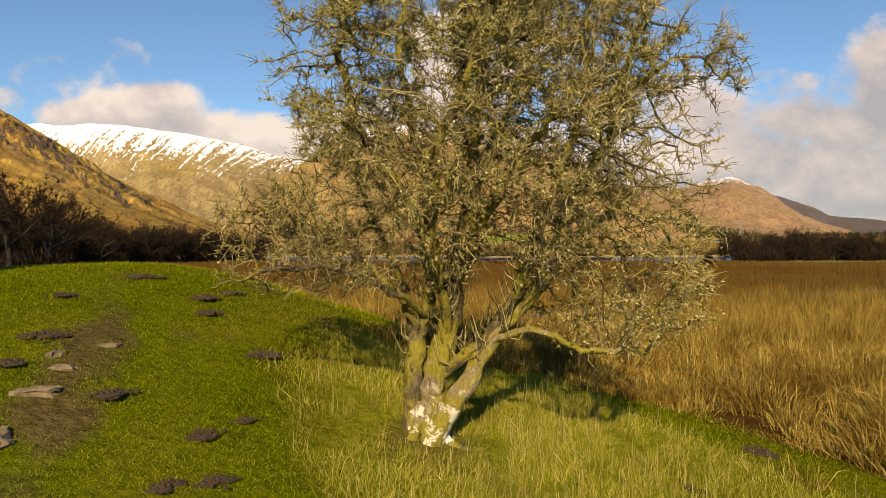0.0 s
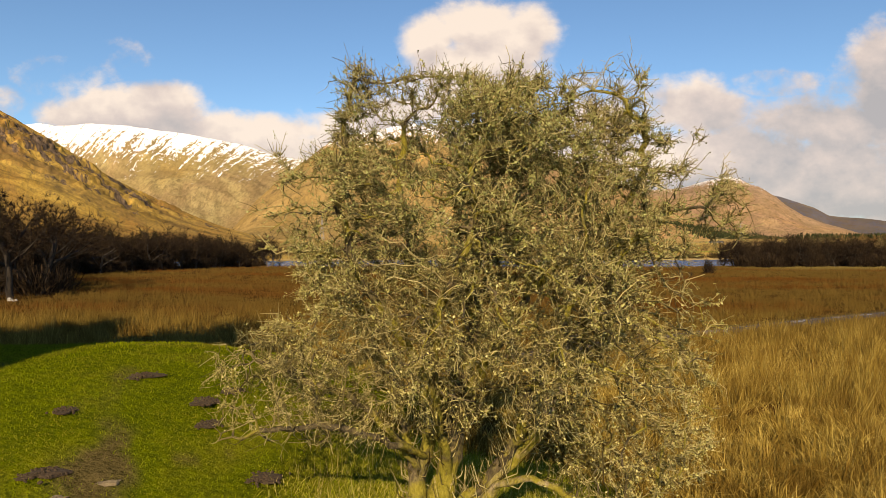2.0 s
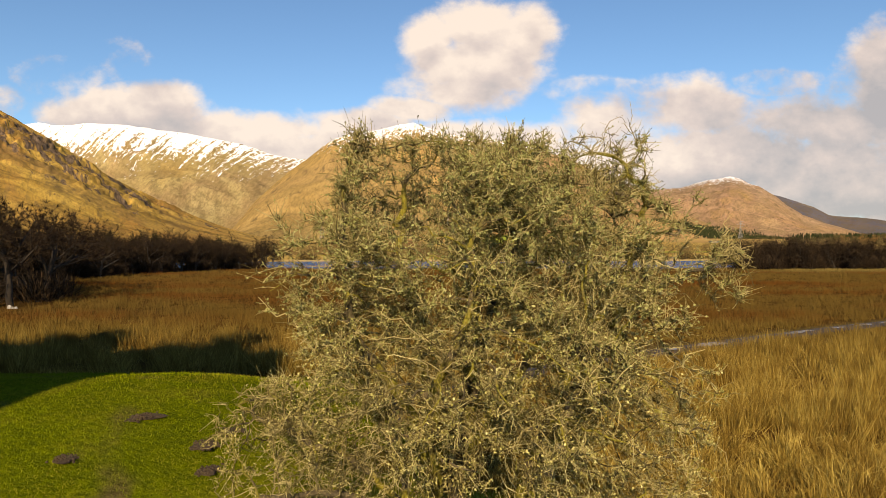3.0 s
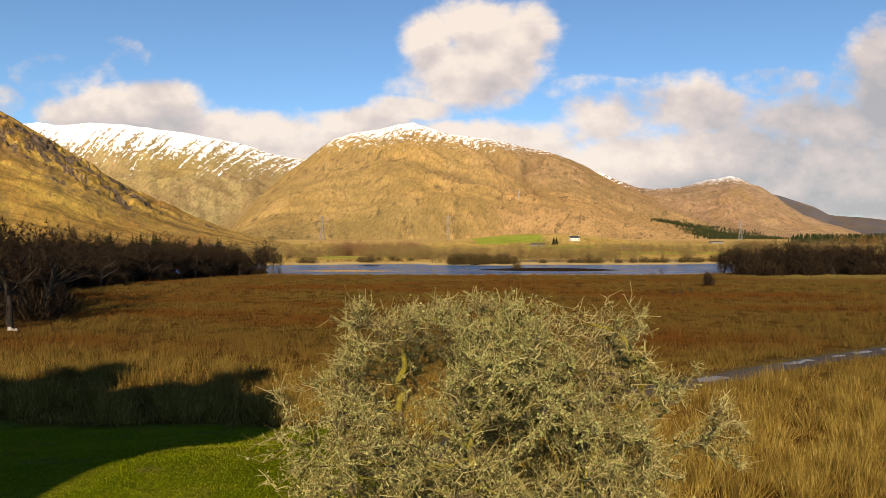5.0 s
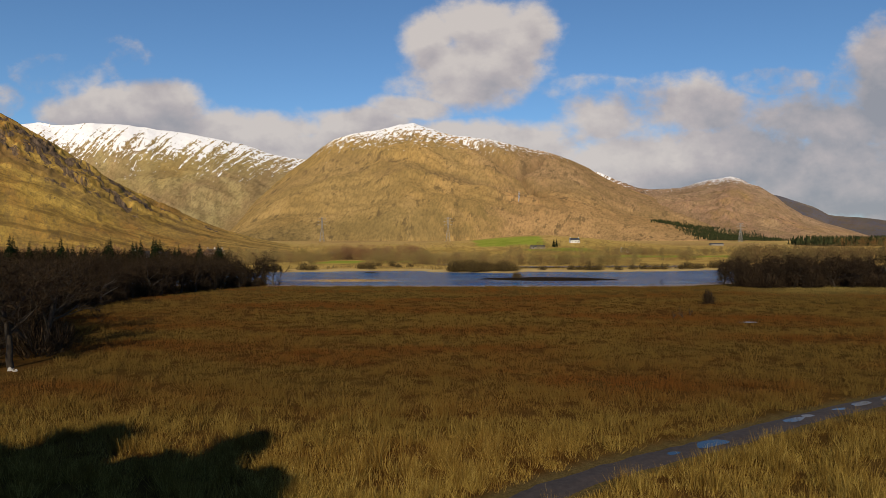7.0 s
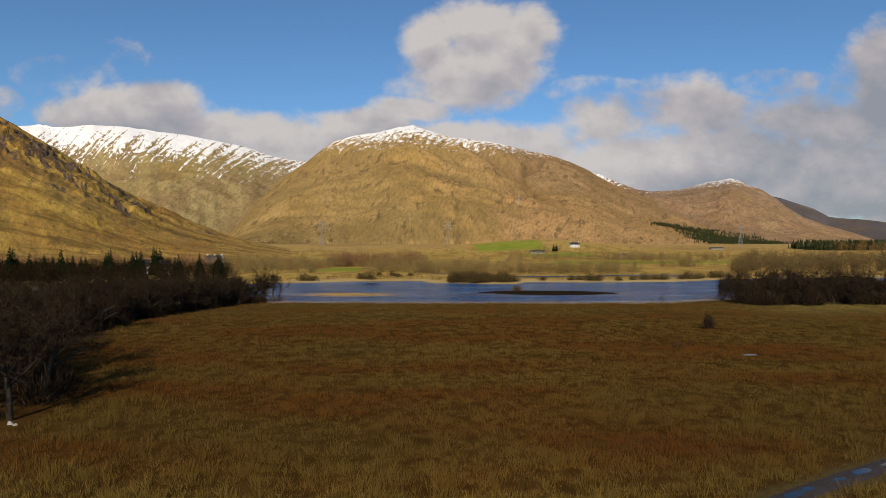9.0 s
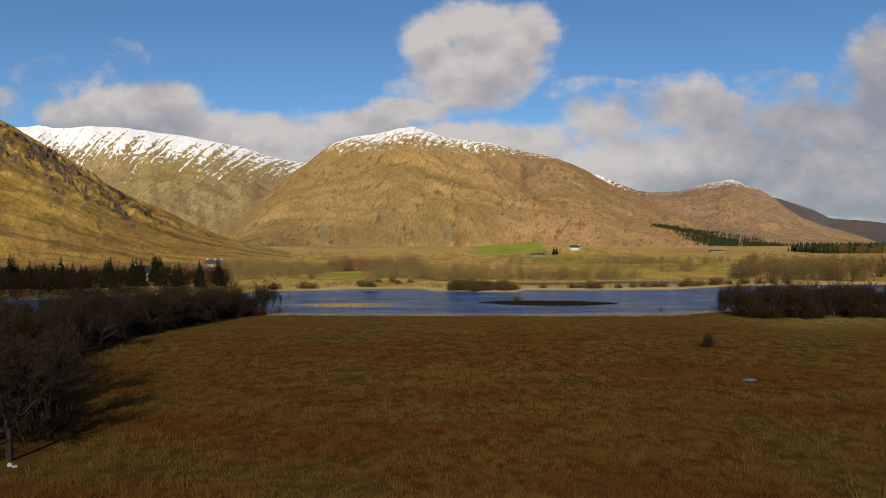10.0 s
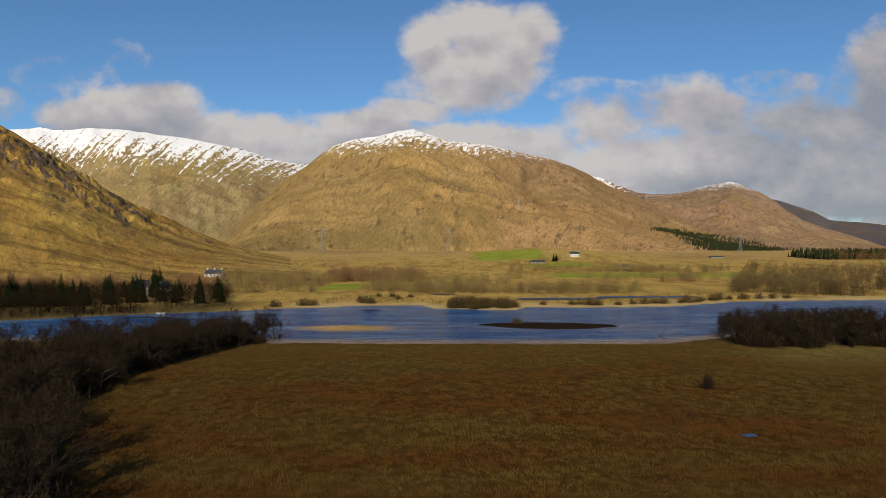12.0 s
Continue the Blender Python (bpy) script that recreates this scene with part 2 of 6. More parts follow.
def ground_material():
    m = Mat("ground_cover", 1.0, 0.0)
    big, mid, small = m.noise(0.05, 4), m.noise(0.6, 5), m.noise(9.0, 6, 0.65)
    patches = m.noise(0.022, 5, 0.6, (1, 2.6, 1))
    # marsh browns lowered below their own tone to hold cloud shade
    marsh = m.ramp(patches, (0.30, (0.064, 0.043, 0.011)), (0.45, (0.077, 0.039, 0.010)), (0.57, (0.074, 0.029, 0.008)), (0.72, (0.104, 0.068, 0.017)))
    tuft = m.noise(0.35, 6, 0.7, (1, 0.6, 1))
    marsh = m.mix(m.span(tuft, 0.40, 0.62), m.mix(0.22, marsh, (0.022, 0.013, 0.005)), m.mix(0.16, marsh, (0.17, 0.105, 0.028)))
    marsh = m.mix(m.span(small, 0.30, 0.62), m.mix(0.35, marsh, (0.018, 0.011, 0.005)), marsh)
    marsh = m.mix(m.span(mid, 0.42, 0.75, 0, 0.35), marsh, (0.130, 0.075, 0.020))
    marsh = m.mix(m.span(m.axis(1), 120.0, 180.0, 0.0, 0.55), marsh, (0.110, 0.076, 0.021))
    turf = m.ramp(mid, (0.25, (0.070, 0.088, 0.003)), (0.5, (0.115, 0.135, 0.004)), (0.75, (0.185, 0.165, 0.014)))
    turf = m.mix(m.span(small, 0.35, 0.7), m.mix(0.5, turf, (0.025, 0.035, 0.006)), turf)
    straw = m.ramp(small, (0.25, (0.095, 0.098, 0.008)), (0.5, (0.175, 0.175, 0.014)), (0.75, (0.27, 0.235, 0.034)))
    mud_and_shade = m.ramp(small, (0.3, (0.055, 0.042, 0.014)), (0.7, (0.14, 0.10, 0.040)))
    far = m.ramp(m.noise(0.012, 6, 0.65, (1, 0.5, 1)), (0.30, (0.34, 0.200, 0.055)), (0.44, (0.50, 0.325, 0.090)), (0.56, (0.42, 0.280, 0.070)), (0.72, (0.58, 0.395, 0.125)))
    far = m.mix(m.span(m.noise(0.045, 6, 0.66, (1, 0.35, 1)), 0.46, 0.62, 0, 0.55), far, (0.20, 0.120, 0.038))
    moor = m.ramp(m.noise(0.006, 6, 0.66, (1, 0.6, 1)), (0.36, (0.34, 0.215, 0.085)), (0.50, (0.47, 0.305, 0.110)), (0.64, (0.40, 0.285, 0.085)))
    far = m.mix(m.span(m.math("ADD", m.axis(1), m.math("MULTIPLY", big, 400.0)), 1000.0, 1320.0), far, moor)
    far = m.mix(m.span(m.noise(0.16, 5, 0.66, (1, 0.4, 1)), 0.48, 0.66, 0, 0.45), far, (0.16, 0.10, 0.034))
    field = m.mix(m.span(mid, 0.4, 0.7, 0, 0.3), m.ramp(big, (0.3, (0.19, 0.23, 0.025)), (0.7, (0.29, 0.31, 0.042))), (0.33, 0.26, 0.08))
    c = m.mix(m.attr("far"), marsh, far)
    c = m.mix(m.attr("pale"), c, (0.125, 0.092, 0.026))
    c = m.mix(m.attr("sand"), c, (0.50, 0.375, 0.185))
    c = m.mix(m.attr("field"), c, field)
    c = m.mix(m.attr("straw"), c, straw)
    c = m.mix(m.attr("green"), c, turf)
    c = m.mix(m.attr("mud_and_shade"), c, mud_and_shade)
    m.colour(c)
    return m.bump(m.math("ADD", small, m.math("MULTIPLY", mid, 1.5)), 0.09, 0.9).m


def hill_material(name, tones, snow=None, speck=0.6, bands=0.0, crags=0.0, zones=(), lean=0.12, size=1.0):
    """Winter hill grass with tussock grain, stony specks, gullies, crags and broken snow, laid out across and up the slope in metres."""
    m = Mat(name, 1.0, 0.0)
    across, up, height = m.attr("across"), m.attr("upslope"), m.attr("rise")

    def grain(fx, fy, detail=5, rough=0.62, slant=0.0, seed=0.0):
        n = m.t.nodes.new("ShaderNodeTexNoise")
        n.inputs["Scale"].default_value, n.inputs["Detail"].default_value, n.inputs["Roughness"].default_value = 1.0, detail, rough
        xyz = m.t.nodes.new("ShaderNodeCombineXYZ")
        m.link(m.math("MULTIPLY", m.math("ADD", across, m.math("MULTIPLY", up, slant)), fx * size), xyz.inputs[0])
        m.link(m.math("MULTIPLY", up, fy * size), xyz.inputs[1])
        xyz.inputs[2].default_value = seed
        m.link(xyz.outputs[0], n.inputs["Vector"])
        return n.outputs["Fac"]

    wide, mid = grain(0.0022, 0.0009, 5, 0.6), grain(0.0075, 0.0052, 6, 0.66, lean * 3, 3.1)
    small, fine = grain(0.034, 0.013, 5, 0.66, -lean, 7.7), grain(0.11, 0.040, 4, 0.7, -lean, 1.3)
    c = m.ramp(wide, (0.34, tones[0]), (0.46, tones[1]), (0.54, tones[2]), (0.66, tones[3]))
    wander = m.math("MULTIPLY", m.math("SUBTRACT", mid, 0.5), 0.22)
    for x0, x1, y0, y1, tone, amount in zones:
        zone = m.math("MULTIPLY", m.span(m.math("ADD", m.attr("bearing"), wander), x0, x1), m.span(m.math("ADD", height, wander), y0, y1))
        c = m.mix(m.math("MULTIPLY", zone, amount), c, tone)
    c = m.mix(m.span(mid, 0.38, 0.62, 0.36, 0.0), c, (0.16, 0.115, 0.045))
    c = m.mix(m.span(mid, 0.54, 0.70, 0, 0.28), c, tones[3])
    if bands:
        shelf = grain(0.0022, 0.0120, 6, 0.70, 0.15, 5.0)
        c = m.mix(m.span(shelf, 0.50, 0.60, 0, bands), c, (0.19, 0.115, 0.032))
        c = m.mix(m.span(shelf, 0.48, 0.38, 0, bands * 0.8), c, tones[3])
    stony = m.math("MULTIPLY", m.span(small, 0.53, 0.63), m.span(mid, 0.36, 0.54))
    c = m.mix(m.math("MULTIPLY", stony, speck), c, (0.115, 0.080, 0.042))
    c = m.mix(m.span(fine, 0.36, 0.60, 0.42, 0.0), c, (0.12, 0.085, 0.038))
    c = m.mix(m.math("MULTIPLY", m.attr("gully"), 0.42), c, (0.17, 0.110, 0.062))
    if crags:
        rough = m.math("ADD", m.math("MULTIPLY", grain(0.012, 0.0085, 5, 0.68, 0.3, 9.0), 0.6), m.math("MULTIPLY", small, 0.4))
        bare = m.span(m.math("ADD", rough, m.math("MULTIPLY", m.attr("crag"), 0.135)), 0.62, 0.66)
        c = m.mix(m.math("MULTIPLY", bare, crags), c, m.ramp(fine, (0.34, (0.045, 0.031, 0.022)), (0.62, (0.16, 0.112, 0.078))))
    if snow:
        line, soft, tilt, streaks, flecks = snow
        level = m.math("SUBTRACT", m.axis(2), m.math("ADD", line, m.math("MULTIPLY", across, tilt)))
        h = m.math("DIVIDE", level, soft)
        # drifts down the fall line, and broken flecks where the ground is rough
        h = m.math("ADD", h, m.math("MULTIPLY", m.math("SUBTRACT", grain(0.046, 0.0024, 5, 0.62, -0.36, 2.0), 0.5), streaks))
        h = m.math("ADD", h, m.math("MULTIPLY", m.math("SUBTRACT", grain(0.062, 0.026, 5, 0.76, -0.2, 4.0), 0.5), flecks))
        c = m.mix(m.span(h, 0.0, 0.30), c, (0.86, 0.85, 0.86))
    m.colour(c)
    return m.bump(m.math("ADD", mid, m.math("MULTIPLY", shelf if bands else small, 0.6)), 10.0 / size ** 1.6, 0.7).m


def water_material():
    m = Mat("loch_water", 0.14, 0.28)
    m.b.inputs["IOR"].default_value = 1.333
    shoal = m.attr("shoal")
    # sky sheen and paler wind lanes are painted into the blue base colour
    lane_sheen = m.span(m.noise(0.055, 6, 0.66, (0.6, 2.6, 1)), 0.40, 0.66)
    m.colour(m.mix(shoal, m.mix(lane_sheen, (0.007, 0.070, 0.25), (0.085, 0.19, 0.35)), (0.50, 0.315, 0.085)))
    rip = m.math("ADD", m.noise(0.55, 4, 0.6, (1, 2.4, 1)), m.math("MULTIPLY", m.noise(0.11, 3, 0.5, (1, 3, 1)), 2.0))
    return m.bump(rip, 2.2, 1.0).m


def puddle_material():
    m = Mat("puddle_water", 0.03, 0.5)
    m.b.inputs["IOR"].default_value = 1.333
    m.colour((0.012, 0.011, 0.010))
    return m.bump(m.noise(3.0, 2), 0.004, 0.3).m


def bark_material(name, dark, light, moss=(0.17, 0.145, 0.016), moss_amount=0.0, lichen_amount=0.0, low=1.05):
    m = Mat(name, 0.9, 0.2)
    a, b = m.noise(7.0, 7, 0.65, (1, 1, 0.4)), m.noise(30.0, 5, 0.65, (1, 1, 0.5))
    c = m.ramp(a, (0.3, dark), (0.7, light))
    c = m.mix(m.span(b, 0.35, 0.62), m.mix(0.55, c, (0.02, 0.016, 0.012)), c)
    if moss_amount:
        c = m.mix(m.span(m.noise(2.2, 5, 0.6), 0.62 - moss_amount, 0.78 - moss_amount), c, m.mix(m.span(b, 0.3, 0.7), moss, (0.30, 0.25, 0.04)))
    if lichen_amount:
        patch = m.span(m.math("ADD", m.noise(5.5, 6, 0.72), m.math("MULTIPLY", m.axis(2), -0.03)), 0.52, 0.57)
        patch = m.math("MULTIPLY", patch, m.span(m.math("ADD", m.axis(2), m.noise(3.0, 3)), low + 0.75, low - 0.35))
        c = m.mix(patch, c, m.mix(m.span(b, 0.4, 0.65), (0.80, 0.75, 0.64), (0.62, 0.55, 0.42)))
    m.colour(c)
    return m.bump(m.math("ADD", a, m.math("MULTIPLY", b, 0.7)), 0.055, 1.0).m


def tint_material(name, *stops, rough=0.9, per="island", wide=None, zone=None, pale=None, high=None):
    """A colour for loose fine growth, picked per piece, with drifts of a second colour."""
    m = Mat(name, rough, 0.0)
    c = m.ramp(m.island() if per == "island" else m.chance(), *stops)
    if wide:
        c = m.mix(m.span(m.noise(wide[0], 4), wide[1], wide[2], 0, wide[4]), c, wide[3])
    # farther blades turn to sedge browns with cloud shade worked into them
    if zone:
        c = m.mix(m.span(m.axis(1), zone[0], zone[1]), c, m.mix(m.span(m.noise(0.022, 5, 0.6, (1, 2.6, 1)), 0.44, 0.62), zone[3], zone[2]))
    # grass tips catching the sun by the right wood, as paler blades
    if pale:
        c = m.mix(m.math("MULTIPLY", m.span(m.math("SUBTRACT", m.axis(0), m.math("MULTIPLY", m.axis(1), 0.40)), pale[0], pale[1]), m.span(m.axis(1), pale[2], pale[3])), c, pale[4])
    if high:
        c = m.mix(m.math("MULTIPLY", m.span(m.axis(2), high[0], high[1]), 0.55), c, high[2])
    m.colour(c)
    return m.m


def wood_material(name, *stops):
    """Far leafless growth: a tone for each tree, broken up from twig to twig."""
    m = Mat(name, 0.95, 0.0)
    c = m.ramp(m.attr("tone"), *stops)
    c = m.mix(m.span(m.island(), 0.0, 1.0, 0.65, 0.0), c, (0.030, 0.020, 0.012))
    c = m.mix(m.span(m.island(), 0.75, 1.0, 0.0, 0.5), c, (0.42, 0.30, 0.13))
    m.colour(c)
    return m.m


def plain(name, colour, rough=0.8, grain=0.0, scale=6.0, metal=0.0, gloss=0.3):
    m = Mat(name, rough, gloss)
    m.b.inputs["Metallic"].default_value = metal
    dark = tuple(v * (1 - grain) for v in colour)
    n = m.noise(scale, 6, 0.65)
    m.colour(m.ramp(n, (0.3, dark), (0.7, colour)))
    return m.bump(n, 0.02, 0.4).m


GROUND = ground_material()
WATER_MAT, PUDDLE = water_material(), puddle_material()
HAWTHORN = bark_material("hawthorn_bark", (0.15, 0.11, 0.06), (0.46, 0.37, 0.24), moss_amount=0.27, lichen_amount=1.0, low=0.85)
HAWTHORN_LIMB = bark_material("mossy_limb", (0.05, 0.038, 0.020), (0.22, 0.17, 0.09), moss_amount=0.20)
BRANCH = tint_material("crusted_branch", (0.0, (0.055, 0.042, 0.019)), (0.5, (0.19, 0.150, 0.062)), (1.0, (0.46, 0.385, 0.18)))
TWIG = tint_material("hawthorn_twig", (0.0, (0.060, 0.048, 0.019)), (0.5, (0.24, 0.188, 0.072)), (1.0, (0.50, 0.42, 0.195)))
LICHEN = tint_material("twig_lichen", (0.0, (0.12, 0.108, 0.028)), (0.45, (0.32, 0.278, 0.082)), (0.8, (0.47, 0.42, 0.165)), (1.0, (0.56, 0.51, 0.23)), high=(2.4, 4.8, (0.22, 0.250, 0.095)))
# BARK and FAR_TWIG are wood browns lowered to hold cloud shade
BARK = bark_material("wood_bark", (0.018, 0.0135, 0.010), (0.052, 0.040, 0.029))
PALE_BARK = bark_material("birch_bark", (0.03, 0.026, 0.022), (0.13, 0.112, 0.095))
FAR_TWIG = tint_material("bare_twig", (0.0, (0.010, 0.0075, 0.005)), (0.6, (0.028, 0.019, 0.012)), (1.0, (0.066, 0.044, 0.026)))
# spruce green, also lowered for the cloud shade on the far bank
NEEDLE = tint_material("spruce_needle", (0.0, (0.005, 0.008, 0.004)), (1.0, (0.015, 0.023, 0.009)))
SHRUB = wood_material("valley_scrub", (0.0, (0.20, 0.135, 0.045)), (0.25, (0.30, 0.22, 0.075)), (0.45, (0.24, 0.185, 0.070)), (0.62, (0.19, 0.095, 0.050)), (0.8, (0.33, 0.255, 0.095)), (1.0, (0.15, 0.120, 0.050)))
BROWN_WOOD = wood_material("mixed_wood", (0.0, (0.10, 0.066, 0.026)), (0.3, (0.18, 0.130, 0.050)), (0.6, (0.105, 0.055, 0.030)), (0.8, (0.21, 0.165, 0.065)), (1.0, (0.08, 0.060, 0.028)))
ROSY = wood_material("birch_haze", (0.0, (0.24, 0.115, 0.060)), (0.4, (0.30, 0.17, 0.080)), (0.7, (0.20, 0.085, 0.055)), (1.0, (0.34, 0.22, 0.10)))
# scrub brown taken nearly to black, with cloud shade in the colour
SHADED_SCRUB = tint_material("shore_scrub", (0.0, (0.007, 0.005, 0.003)), (0.6, (0.018, 0.012, 0.007)), (1.0, (0.042, 0.028, 0.014)))
SHORE_BUSH = tint_material("shore_bush", (0.0, (0.030, 0.020, 0.009)), (0.6, (0.085, 0.060, 0.024)), (1.0, (0.16, 0.115, 0.045)))
PLANTED = tint_material("planted_spruce", (0.0, (0.018, 0.022, 0.009)), (1.0, (0.048, 0.052, 0.021)))
LARCH = tint_material("larch", (0.0, (0.16, 0.08, 0.03)), (1.0, (0.26, 0.14, 0.05)))
TURF = tint_material("turf_blade", (0.0, (0.090, 0.115, 0.003)), (0.6, (0.152, 0.182, 0.005)), (0.92, (0.17, 0.185, 0.008)), (1.0, (0.21, 0.20, 0.02)), wide=(0.55, 0.42, 0.66, (0.19, 0.16, 0.018), 0.8))
STRAW = tint_material("dry_grass", (0.0, (0.135, 0.158, 0.009)), (0.45, (0.255, 0.250, 0.023)), (0.85, (0.38, 0.33, 0.052)), (1.0, (0.58, 0.48, 0.16)), wide=(0.9, 0.46, 0.66, (0.12, 0.095, 0.016), 0.65))
# gold tussocks near by; the far tones carry painted cloud shade
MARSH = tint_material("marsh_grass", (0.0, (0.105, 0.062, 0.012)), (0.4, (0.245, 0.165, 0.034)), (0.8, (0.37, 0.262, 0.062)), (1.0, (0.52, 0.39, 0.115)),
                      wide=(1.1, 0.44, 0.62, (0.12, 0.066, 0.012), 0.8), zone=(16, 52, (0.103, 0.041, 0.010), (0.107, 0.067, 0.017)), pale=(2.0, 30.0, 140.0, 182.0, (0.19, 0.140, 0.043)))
STALK = tint_material("bleached_stalk", (0.0, (0.22, 0.18, 0.045)), (1.0, (0.46, 0.38, 0.14)))
EARTH = plain("mole_earth", (0.082, 0.054, 0.031), 1.0, 0.7, 40)
PALE_ROCK = plain("pale_rock", (0.40, 0.38, 0.35), 0.95, 0.4, 6)
ROCK = plain("grey_rock", (0.25, 0.19, 0.115), 1.0, 0.7, 12)
TRACK = plain("wet_gravel", (0.055, 0.043, 0.040), 0.9, 0.5, 3)
SHINGLE = plain("shingle", (0.030, 0.021, 0.014), 1.0, 0.5, 0.6, gloss=0.0)
WHITE = plain("white_render", (0.66, 0.64, 0.60), 0.85, 0.15, 1.5)
SLATE = plain("dark_slate", (0.05, 0.052, 0.06), 0.7, 0.4, 3)
GLASS_DARK = plain("dark_window", (0.02, 0.022, 0.026), 0.15, 0.2, 1)
STEEL = plain("galvanised_steel", (0.36, 0.35, 0.34), 0.55, 0.2, 2, 0.6)
RUIN = plain("ruin_stone", (0.30, 0.27, 0.23), 0.95, 0.5, 1.2)
FALL = plain("white_water", (0.6, 0.6, 0.6), 0.5, 0.2, 0.2)

# ---------------------------------------------------------------- ground
NEAR_SHORE_X, NEAR_SHORE_Y = [-400, -150, -60, -20, 40, 66, 72, 80, 90, 110, 150, 300, 500], [215, 200, 196, 193, 193, 194.5, 198, 203, 208, 217, 236, 290, 300]
FAR_SHORE_X, FAR_SHORE_Y = [-500, -166, -143, -94, -73, -36, -10, -4, 33, 40, 68, 110, 153, 192, 300, 500], [200, 246, 262, 286, 297, 313, 314, 296, 291, 306, 303, 309, 338, 345, 352, 360]
TRACK_X, TRACK_Y = [-1.6, -0.2, 1.7, 4.0, 7.6, 11.5, 14.5, 20.8, 30.6, 42.0, 60.0, 90.0], [19.5, 22.3, 25.2, 27.9, 30.7, 33.3, 35.0, 39.5, 45.4, 51.0, 58.0, 68.0]


def near_shore(x):
    return np.interp(x, NEAR_SHORE_X, NEAR_SHORE_Y) + 1.6 * (fbm(np.asarray(x) * 0.12, 0 * np.asarray(x), 3, 3) - 0.5)


def far_shore(x):
    return np.interp(x, FAR_SHORE_X, FAR_SHORE_Y) + 3.0 * (fbm(np.asarray(x) * 0.08, 0 * np.asarray(x), 9, 3) - 0.5)


_s = np.linspace(0, 1, 400)
_tx = np.interp(_s, np.linspace(0, 1, len(TRACK_X)), TRACK_X)
_ty = np.interp(_s, np.linspace(0, 1, len(TRACK_Y)), TRACK_Y)
_k = np.ones(31) / 31
_tx[15:-15], _ty[15:-15] = np.convolve(_tx, _k, "valid"), np.convolve(_ty, _k, "valid")


def track_distance(x, y):
    """How far (x, y) lies from the middle of the track."""
    x, y = np.asarray(x, float), np.asarray(y, float)
    yy = np.interp(x, _tx, _ty)
    slope = np.interp(x, _tx, np.gradient(_ty, _tx))
    d = np.abs(y - yy) / np.sqrt(1 + slope ** 2)
    return np.where((x < _tx[0]) | (x > _tx[-1]), 99.0, d)


def knoll(x, y):
    dx, dy = np.asarray(x, float) + 6.12, np.asarray(y, float) - 12.4
    dx = np.where(dx < 0, dx * 0.16, dx)
    return np.exp(-(dx / 5.98) ** 2 - (dy / np.where(dy < 0, 8.8, 8.35)) ** 2)


def green_mask(x, y):
    """Where sheep keep the turf short: the knoll, and a wet hollow beside it."""
    x, y = np.asarray(x, float), np.asarray(y, float)
    n = fbm(x * 0.35, y * 0.35, 21, 4) - 0.5
    edge = np.interp(y, [0, 5, 8, 10, 13, 18, 24, 27], [0.4, -0.2, -1.4, -2.0, -0.4, -1.0, -3.2, -8.0])
    a = sstep(0.9, -0.9, x - edge + n * 4.0) * sstep(26.0, 24.0, y + n * 3)
    hollow = 1 - np.hypot((x - 3.9 - (9.3 - y) * 0.55) / 0.85, (y - 8.6) / 3.2)
    return np.clip(a + sstep(-0.1, 0.35, hollow + n), 0, 1)


def ground_z(x, y):
    x, y = np.asarray(x, float), np.asarray(y, float)
    ys, yf = near_shore(x), far_shore(x)
    z = np.interp(y, [-200, 60, 185], [-0.52, -0.56, -1.25]) + 0.22 * (fbm(x * 0.07, y * 0.07, 5, 4) - 0.5)
    z = z + 2.46 * knoll(x, y)
    z = z + 0.16 * (fbm(x * 0.45, y * 0.45, 6, 4) - 0.5) * sstep(40, 15, np.hypot(x, y))
    z = z - 0.03 * np.exp(-np.hypot(x - 0.1, y - 7.4) ** 2 / 2.2)
    td = track_distance(x, y)
    z = np.where(td < 3, z + (-0.62 - z) * sstep(2.4, 1.3, td), z)
    far = np.interp(y, [0, 330, 420, 560, 700, 850, 1000, 1250, 1600, 6000], [-1.1, -0.9, -0.6, -0.4, 2.5, 8.0, 13, 22, 26, 26])
    far = far + 1.2 * (fbm(x * 0.012, y * 0.012, 8, 4) - 0.5) * sstep(380, 600, y)
    far = far + 15 * np.exp(-((x - 150) / 130) ** 2 - ((y - 1010) / 115) ** 2)
    bed = WATER - 0.9
    into = sstep(-7, 1.5, y - ys)
    z = z * (1 - into) + bed * into
    out = sstep(-1.5, 9, y - yf)
    z = z * (1 - out) + far * out
    return z


def gz(x, y):
    return float(ground_z(np.array([x]), np.array([y]))[0])


angles = np.unique(np.concatenate([np.arange(-180, -40, 3.0), np.arange(-40, 40.01, 0.19), np.arange(42, 180.1, 3.0)]))
radii = np.concatenate([[0.0], np.geomspace(0.8, 4950, 340)])
A, R = np.meshgrid(np.radians(angles), radii)
GX, GY = R * np.sin(A), R * np.cos(A)
GZ = ground_z(GX, GY)
nr, na = GX.shape
idx = np.arange(nr * na).reshape(nr, na)
quads = np.stack([idx[:-1, :-1], idx[1:, :-1], idx[1:, 1:], idx[:-1, 1:]], -1).reshape(-1, 4)[:, ::-1]
gx, gy = GX.ravel(), GY.ravel()
g_green = green_mask(gx, gy)
g_far = sstep(-2, 6, gy - far_shore(gx))
g_straw = sstep(1.2, 0.8, np.hypot((gx - 0.8) / 3.9, (gy - 8.0) / 4.6) + (fbm(gx * 0.8, gy * 0.8, 43, 4) - 0.5) * 0.5) * (1 - g_green * 0.8)
_n = fbm(gx * 0.05, gy * 0.03, 31, 4)
g_sand = g_far * sstep(30, 8, gy - far_shore(gx) + (_n - 0.5) * 60) * sstep(-100, -60, gx) * 0.65
